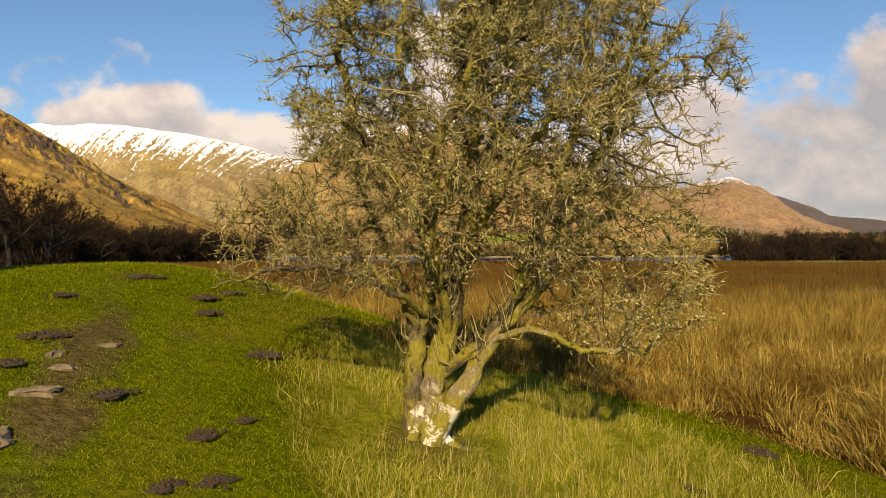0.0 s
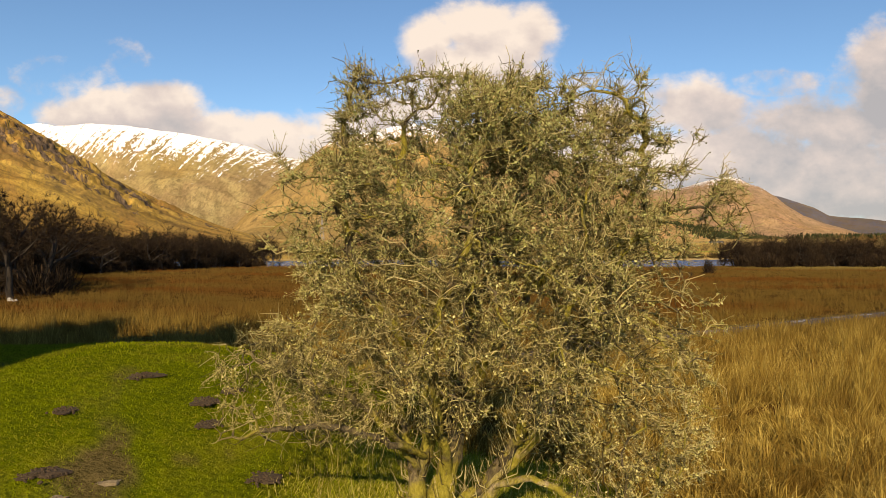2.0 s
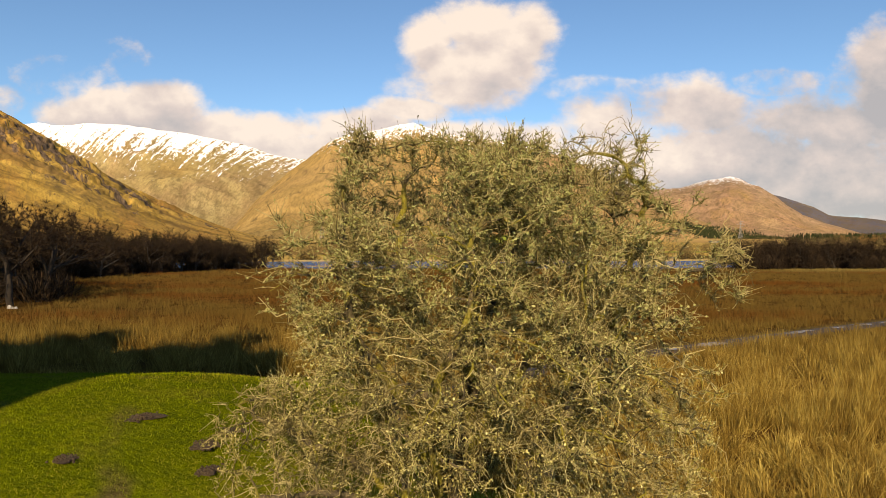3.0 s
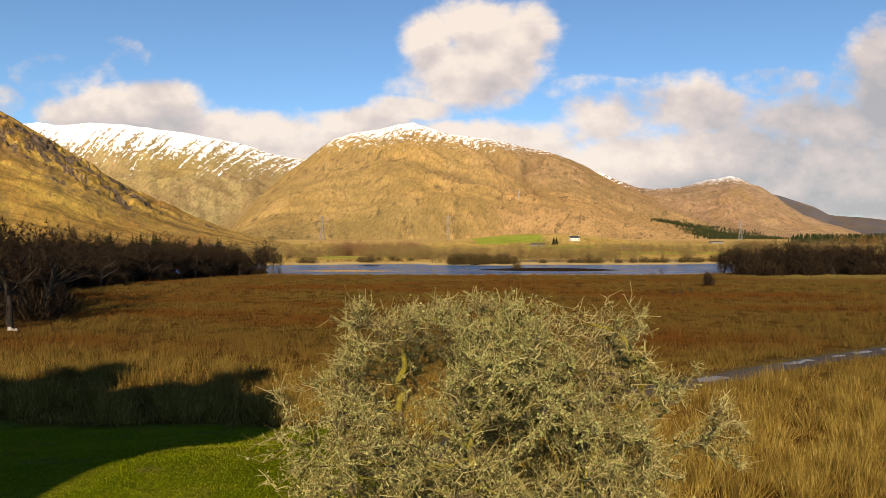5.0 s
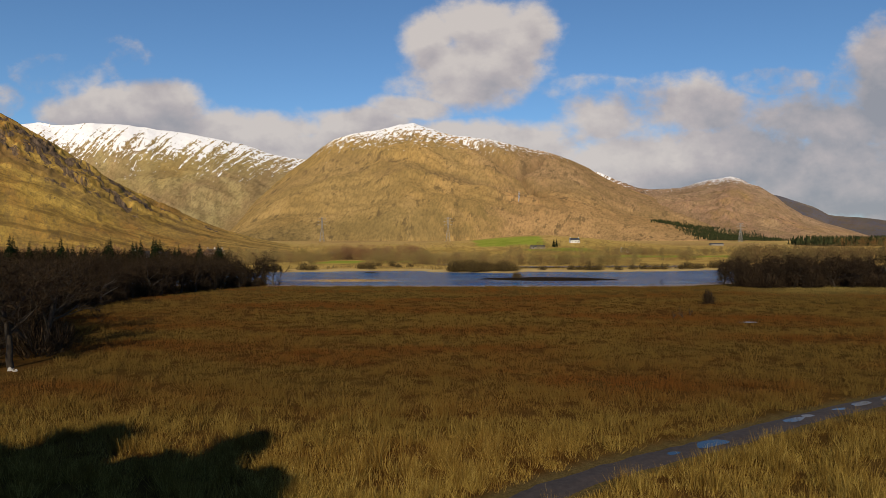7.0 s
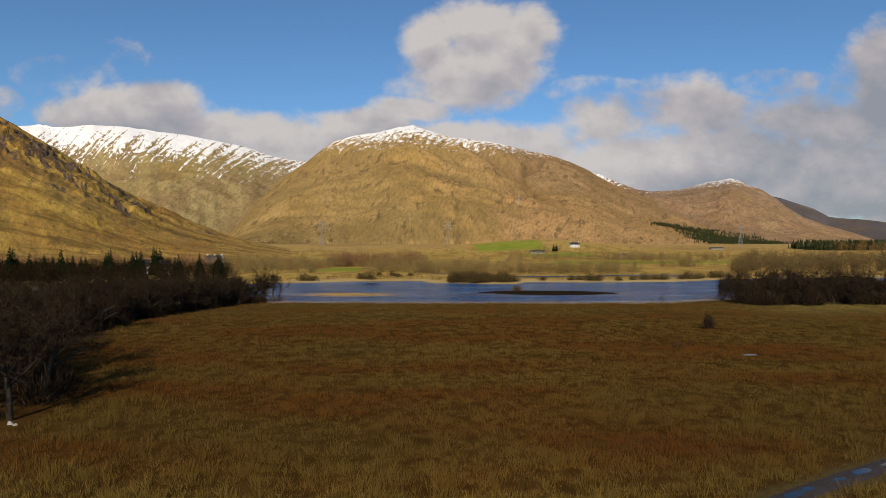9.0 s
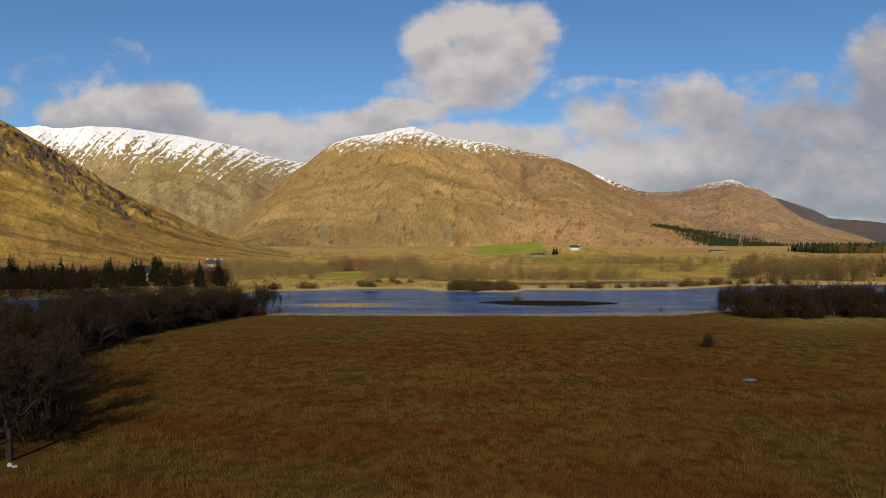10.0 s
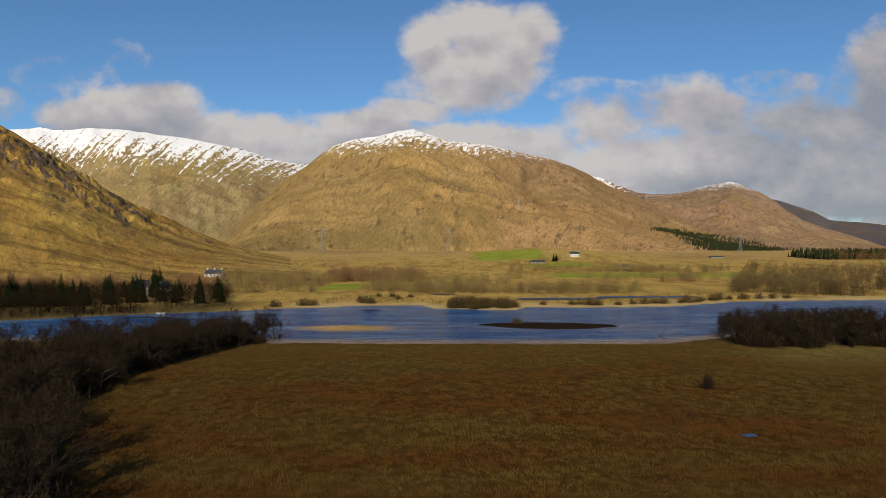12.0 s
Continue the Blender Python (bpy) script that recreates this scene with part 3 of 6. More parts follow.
_fields = [(-71, 470, 14, 38), (95, 925, 48, 50), (-31, 480, 12, 20), (212, 632, 105, 30), (140, 800, 40, 26)]
g_field = np.zeros_like(gx)
for fx, fy, hx, hy in _fields:
    g_field = np.maximum(g_field, sstep(1.1, 0.9, np.maximum(np.abs(gx - fx) / hx, np.abs(gy - fy) / hy) + (_n - 0.5) * 0.35))
_p = np.hypot((gx + 3.95 + (gy - 7) * 0.32) / 0.40, (gy - 7.2) / 2.6)
g_mud_and_shade = np.maximum(0.95 * sstep(1.3, 0.5, _p + (fbm(gx * 1.5, gy * 1.5, 41, 4) - 0.5) * 1.8), sstep(1.9, 1.2, track_distance(gx, gy)))
# left far bank painted dark through this mask for its cloud shade
g_mud_and_shade = np.maximum(g_mud_and_shade, 0.96 * g_far * sstep(70, 30, gy - far_shore(gx)) * sstep(-75, -110, gx))
g_mud_and_shade = np.maximum(g_mud_and_shade, 0.6 * sstep(0.66, 0.74, fbm(gx * 0.9, gy * 0.9, 77, 4)) * g_green)
g_mud_and_shade = np.maximum(g_mud_and_shade, 0.7 * sstep(0.6, 0.15, np.hypot(gx + 0.1, (gy - 7.2) * 0.9) - 0.25))
# the same sunlit strip painted paler into the ground
g_lit_grass = sstep(2, 30, gx - 0.40 * gy) * sstep(125, 178, gy) * sstep(2, -4, gy - near_shore(gx))
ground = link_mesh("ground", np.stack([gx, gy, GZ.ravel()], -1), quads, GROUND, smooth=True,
                   attrs={"green": g_green, "far": g_far, "straw": g_straw, "sand": g_sand, "field": g_field, "mud_and_shade": g_mud_and_shade, "pale": g_lit_grass})
tagged(ground, "brown winter marsh, green grazed knoll and pale valley floor", "ground", kind="structure")

# loch: one sheet with a sandy shoal under it
wx, wy = np.meshgrid(np.linspace(-900, 900, 241), np.linspace(170, 420, 101))
wi = np.arange(wx.size).reshape(wx.shape)
shoal = np.exp(-(((wx + 33) / 16.0 + 0.35 * (fbm(wx * 0.1, wy * 0.1, 3, 3) - 0.5)) ** 2 + ((wy - 227) / 9.0) ** 2) ** 2.4)
shoal = np.maximum(shoal, 0.45 * sstep(6, 1, wy - near_shore(wx)))
shoal = np.maximum(shoal, 0.25 * np.exp(-(((wx - 40) / 34) ** 2 + ((wy - 229) / 9) ** 2)))
water = link_mesh("water", np.stack([wx.ravel(), wy.ravel(), np.full(wx.size, WATER)], -1),
                  np.stack([wi[:-1, :-1], wi[:-1, 1:], wi[1:, 1:], wi[1:, :-1]], -1).reshape(-1, 4), WATER_MAT, attrs={"shoal": shoal.ravel()})
tagged(water, "rippled deep blue loch water with a pale shoal", "water", kind="structure")


# ---------------------------------------------------------------- hills
def hillside(name, label, material, crest, depth, foot, foot_z, rough, seed, back=0.35, cols=300, rows=100, power=1.2, spur=0.0, crags=0.0, ravines=()):
    """A hill whose crest runs over (slope to the side, height) at about the given distance, with folds down to its foot."""
    u0, u1 = crest[0][0], crest[-1][0]
    uu = np.linspace(u0, u1, cols)
    tt = np.concatenate([np.linspace(0, 1, rows), 1 + back * np.linspace(0.04, 1, 24) ** 1.4])
    U, T = np.meshgrid(uu, tt)
    top = np.interp(U, [c[0] for c in crest], [c[1] for c in crest])
    jag = (fbm(U * 60, 0 * U, seed + 3, 4) - 0.5) * 0.006 * depth * rough * np.clip(top / 300, 0.1, 1)
    wander = 1 + 0.12 * (fbm(U * 6, 0 * U, seed, 3) - 0.5)
    toe = foot * (1 + 0.34 * (fbm(U * 7, 0 * U, seed + 2, 4) - 0.5))
    Y = toe + (depth * wander - toe) * T
    Y = Y * (1 + 0.02 * (fbm(U * 20, T * 3, seed + 1, 3) - 0.5) * (T < 1))
    g = np.clip(T, 0, 1) ** (power + 0.5 * (fbm(U * 5, 0 * U, seed + 5, 3) - 0.5))
    X = U * Y
    fold = fbm(X / 420 + spur * T, Y / 620, seed + 7, 6, 0.52) - 0.5
    gully = 0.5 - np.abs(fbm(X / 300 + spur * 1.4 * T + fold * 1.5, Y / 560, seed + 11, 4, 0.42) - 0.5) * 2
    lump = fbm(X / 70, Y / 90, seed + 13, 5, 0.6) - 0.5
    body_h = (top * wander - foot_z) * g
    relief = np.clip(T * (1.0 - T), 0, 1) * 4 * np.clip(T * 4, 0, 1)
    Z = foot_z + body_h + top * rough * relief * (0.42 * fold - 0.13 * gully + 0.08 * lump) * np.clip((1.0 - T) * 6, 0, 1)
    Z = Z + jag * np.clip(T * 3 - 1.4, 0, 1) + (T > 1) * -(T - 1) * top * 1.3
    cut = 0 * T
    for (u_a, t_a), (u_b, t_b), wide_ in ravines:
        # a stream-cut ravine running down between two points of the slope
        q = np.clip(((U - u_a) * (u_b - u_a) * 9 + (T - t_a) * (t_b - t_a)) / ((u_b - u_a) ** 2 * 9 + (t_b - t_a) ** 2), 0, 1)
        off_ = np.hypot((U - u_a - q * (u_b - u_a)) * 3, (T - t_a - q * (t_b - t_a))) + 0.02 * (fbm(U * 90, T * 20, seed + 31, 3) - 0.5)
        cut = np.maximum(cut, np.exp(-(off_ / wide_) ** 2))
    Z = Z - 26 * cut
    if crags:
        # broken rock steps below the crest
        crag_at = sstep(0.42, 0.80, T + 0.5 * (fbm(X / 90, Y / 90, seed + 25, 3) - 0.5)) * sstep(-0.30, -0.50, U) * sstep(1.04, 0.96, T)
        step_ = sstep(0.53, 0.60, fbm(X / 30, Y / 60, seed + 21, 4, 0.55)) + 0.6 * sstep(0.55, 0.60, fbm(X / 14, Y / 26, seed + 23, 3, 0.55))
        Z = Z + crags * step_ * crag_at
    Z = np.where(T < 0.005, foot_z - 6, Z)
    k = np.arange(X.size).reshape(X.shape)
    faces = np.stack([k[:-1, :-1], k[:-1, 1:], k[1:, 1:], k[1:, :-1]], -1).reshape(-1, 4)
    attrs = {"across": (U * depth).ravel(), "upslope": (T * (depth - foot)).ravel(), "rise": np.clip(T, 0, 1).ravel(), "bearing": U.ravel(),
             "gully": np.maximum(0.6 * sstep(0.36, 0.48, gully) * sstep(0.05, 0.3, T) * sstep(1.0, 0.85, T), cut).ravel(), "crag": (crag_at if crags else 0 * T).ravel()}
    ob = link_mesh(name, np.stack([X.ravel(), Y.ravel(), Z.ravel()], -1), faces, material, smooth=True, attrs=attrs)
    tagged(ob, label, "mountain", kind="structure")
    return ob


OLIVE, GOLD, RUSSET, PALE = (0.365, 0.240, 0.080), (0.488, 0.298, 0.103), (0.437, 0.238, 0.104), (0.548, 0.358, 0.145)
MAUVE, APRON = (0.30, 0.176, 0.108), (0.54, 0.320, 0.134)
hill_left = hillside("backdrop_hill", "golden grassy hillside with dark crags",
    hill_material("near_hill", ((0.30, 0.188, 0.040), (0.43, 0.258, 0.054), (0.355, 0.178, 0.042), (0.53, 0.340, 0.076)), speck=0.55, bands=0.95, crags=0.95, lean=0.04, size=2.2, zones=((-0.2, -0.3, 0.42, 0.12, (0.50, 0.345, 0.075), 0.5), (-0.42, -0.25, -1.0, -0.5, (0.47, 0.305, 0.095), 0.75))),
    [(-0.959, 333), (-0.804, 272), (-0.675, 215), (-0.649, 201), (-0.623, 184), (-0.589, 166), (-0.546, 137), (-0.503, 112), (-0.460, 90), (-0.417, 71), (-0.373, 51), (-0.330, 36), (-0.287, 24), (-0.227, 12), (-0.158, 5), (-0.090, 3)], 1000, 430, -1.0, 0.6, 100, cols=420, rows=150, power=1.55, spur=0.6, crags=5.0)
hill_snow = hillside("backdrop_snow_ridge", "long snow-capped ridge with streaked gullies",
    hill_material("snow_ridge", (OLIVE, (0.40, 0.30, 0.125), (0.36, 0.245, 0.115), (0.46, 0.36, 0.16)), (430, 80, -0.063, 11.0, 12.0), speck=0.45, lean=0.3, size=0.8),
    [(-0.761, 690), (-0.692, 714), (-0.645, 722), (-0.612, 731), (-0.591, 715), (-0.560, 720), (-0.535, 728), (-0.478, 716), (-0.435, 690), (-0.392, 673), (-0.348, 638), (-0.306, 609), (-0.259, 548), (-0.233, 528), (-0.207, 520), (-0.158, 470), (-0.090, 360)], 3800, 2300, 18, 0.34, 200, cols=360, rows=120, power=1.1)
hill_main = hillside("backdrop_mountain", "broad tawny mountain with a snow-dusted summit",
    hill_material("broad_mountain", (OLIVE, GOLD, (0.47, 0.30, 0.115), PALE), (446, 40, -0.02, 2.5, 16.0), speck=0.70,
                  zones=((0.02, -0.10, -0.2, 0.1, OLIVE, 0.55), (0.02, 0.14, 0.35, 0.62, MAUVE, 0.6), (0.05, 0.14, 0.52, 0.34, RUSSET, 0.6), (0.03, 0.12, 0.30, 0.12, APRON, 0.8), (0.06, -0.02, 0.24, 0.10, (0.29, 0.205, 0.075), 0.6))),
    [(-0.339, 38), (-0.313, 114), (-0.287, 193), (-0.262, 258), (-0.236, 317), (-0.207, 370), (-0.184, 423), (-0.164, 456), (-0.144, 473), (-0.106, 489), (-0.079, 506), (-0.0465, 520), (-0.034, 510), (-0.020, 496), (0.006, 474), (0.039, 463), (0.069, 454), (0.104, 431), (0.153, 405), (0.193, 370), (0.2255, 330), (0.252, 286), (0.278, 254), (0.306, 228), (0.358, 179), (0.410, 123), (0.470, 61), (0.530, 17)], 2700, 1380, 23, 0.6, 300, cols=480, rows=140, power=1.05, spur=2.5, ravines=(((0.03, 0.93), (0.115, 0.60), 0.030), ((0.115, 0.60), (0.150, 0.36), 0.022), ((0.16, 0.80), (0.115, 0.62), 0.022)))
hill_behind = hillside("backdrop_far_ridge", "distant snow-streaked ridge", hill_material("far_ridge", (RUSSET, MAUVE, MAUVE, RUSSET), (425, 45, 0.0, 3.0, 12.0)),
    [(0.100, 327), (0.169, 413), (0.220, 472), (0.238, 468), (0.263, 420), (0.298, 369), (0.341, 351), (0.392, 327)], 4000, 3000, 60, 0.3, 400, cols=160, rows=50)
hill_right = hillside("backdrop_right_mountain", "reddish-brown mountain with a thin snow cap",
    hill_material("right_mountain", (RUSSET, (0.47, 0.30, 0.16), (0.38, 0.225, 0.135), GOLD), (354, 30, 0.0, 3.0, 15.0), speck=0.6, zones=((0.2, 0.3, 0.5, 0.85, (0.36, 0.24, 0.17), 0.6),)),
    [(0.220, 61), (0.263, 212), (0.306, 318), (0.355, 325), (0.403, 365), (0.4355, 385), (0.4514, 373), (0.487, 322), (0.508, 282), (0.522, 238), (0.548, 182), (0.580, 139), (0.606, 116), (0.645, 78), (0.685, 36), (0.72, 8)], 3500, 1500, 20, 0.75, 500, power=1.0, spur=-2)
# forest-dark tones with distance haze and cloud shade painted in as blue
hill_end = hillside("backdrop_blue_hills", "far hills down the valley, haze and cloud shade in their dark bluish colour", hill_material("end_hills", ((0.075, 0.078, 0.105), (0.100, 0.098, 0.125), (0.09, 0.085, 0.11), (0.125, 0.115, 0.135))),
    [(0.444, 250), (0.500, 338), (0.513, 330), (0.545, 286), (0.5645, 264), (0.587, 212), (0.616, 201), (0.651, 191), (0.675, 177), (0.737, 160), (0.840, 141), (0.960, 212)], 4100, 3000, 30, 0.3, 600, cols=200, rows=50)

# ---------------------------------------------------------------- track and puddles
def ribbon(name, material, half, lift, label, category):
    n = 260
    s = np.linspace(0, 399, n)
    cx, cy = np.interp(s, np.arange(400), _tx), np.interp(s, np.arange(400), _ty)
    dx, dy = np.gradient(cx), np.gradient(cy)
    ln = np.hypot(dx, dy)
    px, py = -dy / ln, dx / ln
    rows_ = []
    w = half * (1 + 0.35 * (fbm(s * 0.12, s * 0, 55, 3) - 0.5))
    for k in np.linspace(-1, 1, 9):
        x, y = cx + px * w * k, cy + py * w * k
        rut = -0.035 * np.exp(-((abs(k) - 0.5) / 0.18) ** 2)
        z = ground_z(x, y) + lift * (1 - abs(k) ** 6 * 1.3) + rut + 0.03 * (fbm(x * 1.3, y * 1.3, 56, 3) - 0.5)
        rows_.append(np.stack([x, y, z], -1))
    v = np.concatenate(rows_)
    k = np.arange(9 * n).reshape(9, n)
    faces = np.stack([k[:-1, :-1], k[:-1, 1:], k[1:, 1:], k[1:, :-1]], -1).reshape(-1, 4)
    ob = link_mesh(name, v, faces, material, smooth=True)
    return tagged(ob, label, category, kind="structure")


ribbon("track", TRACK, 0.88, 0.07, "wet dark gravel track winding across the marsh", "track")


def blob(name, cx, cy, rx, ry, z, material, turn=0.0, seed=0, n=36, wob=0.35):
    """A flat pool with an uneven rim."""
    rng = np.random.default_rng(seed)
    a = np.linspace(0, 2 * np.pi, n, endpoint=False)
    r = 1 + sum(rng.uniform(-wob, wob) / k * np.sin(k * a + rng.uniform(0, 6)) for k in (2, 3, 4, 5))
    x, y = rx * r * np.cos(a), ry * r * np.sin(a)
    c, s = math.cos(turn), math.sin(turn)
    v = np.concatenate([[[0, 0, 0]], np.stack([x * c - y * s, x * s + y * c, 0 * x], -1)])
    ob = link_mesh(name, v, [(0, 1 + i, 1 + (i + 1) % n) for i in range(n)], material)
    ob.location = (cx, cy, z)
    return ob


for i, (px, py, rx, ry) in enumerate([(14.3, 34.95, 1.15, 0.50), (11.7, 33.3, 0.42, 0.22), (21.3, 39.8, 1.1, 0.30), (22.6, 40.7, 0.6, 0.24), (25.6, 42.4, 0.6, 0.22),
                                      (28.0, 43.9, 1.2, 0.32), (30.8, 45.4, 0.8, 0.28), (37.5, 48.8, 1.1, 0.3)]):
    p = blob("puddle", px, py, rx, ry, gz(px, py) + 0.085, PUDDLE, 0.55, i)
    tagged(p, "shallow rain puddle lying on the gravel track", "puddle", group="puddles on the track")

# pools behind the far shore
for px, py, rx, ry in ((62, 350, 26, 6.0), (112, 362, 26, 7.0), (0, 384, 8, 3.0)):
    p = blob("pool", px, py, rx, ry, gz(px, py) + 0.35, WATER_MAT, 0.06, int(px))
    tagged(p, "still pool in the pale far bank", "pool", group="pools behind the shore")


p = blob("pool", 43.2, 92.9, 1.2, 0.8, gz(43.2, 92.9) + 0.06, PUDDLE, 0.2, 9)
tagged(p, "small open pool shining among the marsh grass", "pool")


def low_island(name, label, cx, cy, rx, ry, top, material, seed):
    n, m_ = 56, 7
    rng = np.random.default_rng(seed)
    a = np.linspace(0, 2 * np.pi, n, endpoint=False)
    r = 1 + sum(rng.uniform(-0.2, 0.2) / k * np.sin(k * a + rng.uniform(0, 6)) for k in (2, 3, 4, 5, 6))
    v = []
    for j in range(m_):
        q = 1 - j / (m_ - 1)
        zz = -0.4 + (top + 0.4) * (1 - q ** 2)
        v += [(rx * r[i] * q * math.cos(a[i]), ry * r[i] * q * math.sin(a[i]), zz + 0.12 * top * rng.uniform(-1, 1)) for i in range(n)]
    faces = [(j * n + i, j * n + (i + 1) % n, (j + 1) * n + (i + 1) % n, (j + 1) * n + i) for j in range(m_ - 1) for i in range(n)]
    ob = link_mesh(name, v, faces, material, smooth=True)
    ob.location = (cx, cy, WATER)
    return tagged(ob, label, "sandbar", kind="structure")


low_island("sandbar", "low dark shingle bar lying in the loch", 37.5, 234.5, 29.5, 12.5, 0.7, SHINGLE, 4)
low_island("sandbar", "thin brown bar close under the far bank", -118, 262, 16, 1.6, 0.4, SHINGLE, 5)
low_island("sandbar", "thin brown bar close under the far bank", -32, 293, 6, 1.2, 0.35, SHINGLE, 6)


# ---------------------------------------------------------------- branches
class Tubes:
    """Collects tapered tubes into one mesh."""

    def __init__(self):
        self.v, self.f, self.n = [], [], 0

    def add(self, pts, rad, sides=5):
        pts, rad = np.asarray(pts, float), np.asarray(rad, float)
        m_ = len(pts)
        d = np.gradient(pts, axis=0)
        d /= np.linalg.norm(d, axis=1)[:, None] + 1e-9
        ref = np.where(np.abs(d[:, 2:3]) > 0.9, [[1.0, 0, 0]], [[0, 0, 1.0]])
        a = np.cross(d, ref)
        a /= np.linalg.norm(a, axis=1)[:, None] + 1e-9
        if m_ > 5:
            for i in range(1, m_):
                a[i] = a[i - 1] - d[i] * float(a[i - 1] @ d[i])
                a[i] /= np.linalg.norm(a[i]) + 1e-9
        b = np.cross(d, a)
        th = np.arange(sides) * 2 * np.pi / sides
        ring = pts[:, None] + rad[:, None, None] * (np.cos(th)[None, :, None] * a[:, None] + np.sin(th)[None, :, None] * b[:, None])
        self.v.append(ring.reshape(-1, 3))
        k = self.n + np.arange(m_ * sides).reshape(m_, sides)
        nx = np.roll(k, -1, axis=1)
        self.f.append(np.stack([k[:-1], nx[:-1], nx[1:], k[1:]], -1).reshape(-1, 4))
        self.n += m_ * sides

    def batch(self, pts, rad):
        """Many three-sided tubes at once: pts (n, m, 3), rad (n, m)."""
        n, m_ = rad.shape
        d = np.gradient(pts, axis=1)
        d /= np.linalg.norm(d, axis=2, keepdims=True) + 1e-9
        a = np.cross(d, np.array([0.31, 0.83, 0.46]))
        a /= np.linalg.norm(a, axis=2, keepdims=True) + 1e-9
        b = np.cross(d, a)
        th = np.arange(3) * 2 * np.pi / 3
        ring = pts[:, :, None] + rad[:, :, None, None] * (np.cos(th)[None, None, :, None] * a[:, :, None] + np.sin(th)[None, None, :, None] * b[:, :, None])
        self.v.append(ring.reshape(-1, 3))
        k = self.n + np.arange(n * m_ * 3).reshape(n, m_, 3)
        nx = np.roll(k, -1, axis=2)
        self.f.append(np.stack([k[:, :-1], nx[:, :-1], nx[:, 1:], k[:, 1:]], -1).reshape(-1, 4))
        self.n += n * m_ * 3

    def mesh(self, name, material, parent=None, label="", smooth=True):
        return link_mesh(name, np.concatenate(self.v), np.concatenate(self.f), material, parent, label, smooth)


def slivers(base, direction, length, width, rng, droop=0.25, bent=True):
    """Thin blades as vertices and triangles: bent ones of three faces, or single spikes."""
    n = len(base)
    side = np.cross(direction, rng.normal(size=(n, 3)))
    side /= np.linalg.norm(side, axis=1)[:, None] + 1e-9
    w = side * (width / 2)[:, None]
    if not bent:
        tip = base + direction * length[:, None]
        return np.stack([base - w, base + w, tip], 1).reshape(-1, 3), np.arange(n * 3).reshape(n, 3)
    midp = base + direction * (length * 0.55)[:, None]
    tip = base + direction * length[:, None] + np.stack([0 * length, 0 * length, -droop * length], -1)
    v = np.stack([base - w, base + w, midp - w * 0.7, midp + w * 0.7, tip], 1).reshape(-1, 3)
    k = (np.arange(n) * 5)[:, None]
    f = np.concatenate([k + [[0, 1, 3]], k + [[0, 3, 2]], k + [[2, 3, 4]]])
    return v, f


def unit(v):
    return v / (np.linalg.norm(v, axis=-1, keepdims=True) + 1e-9)


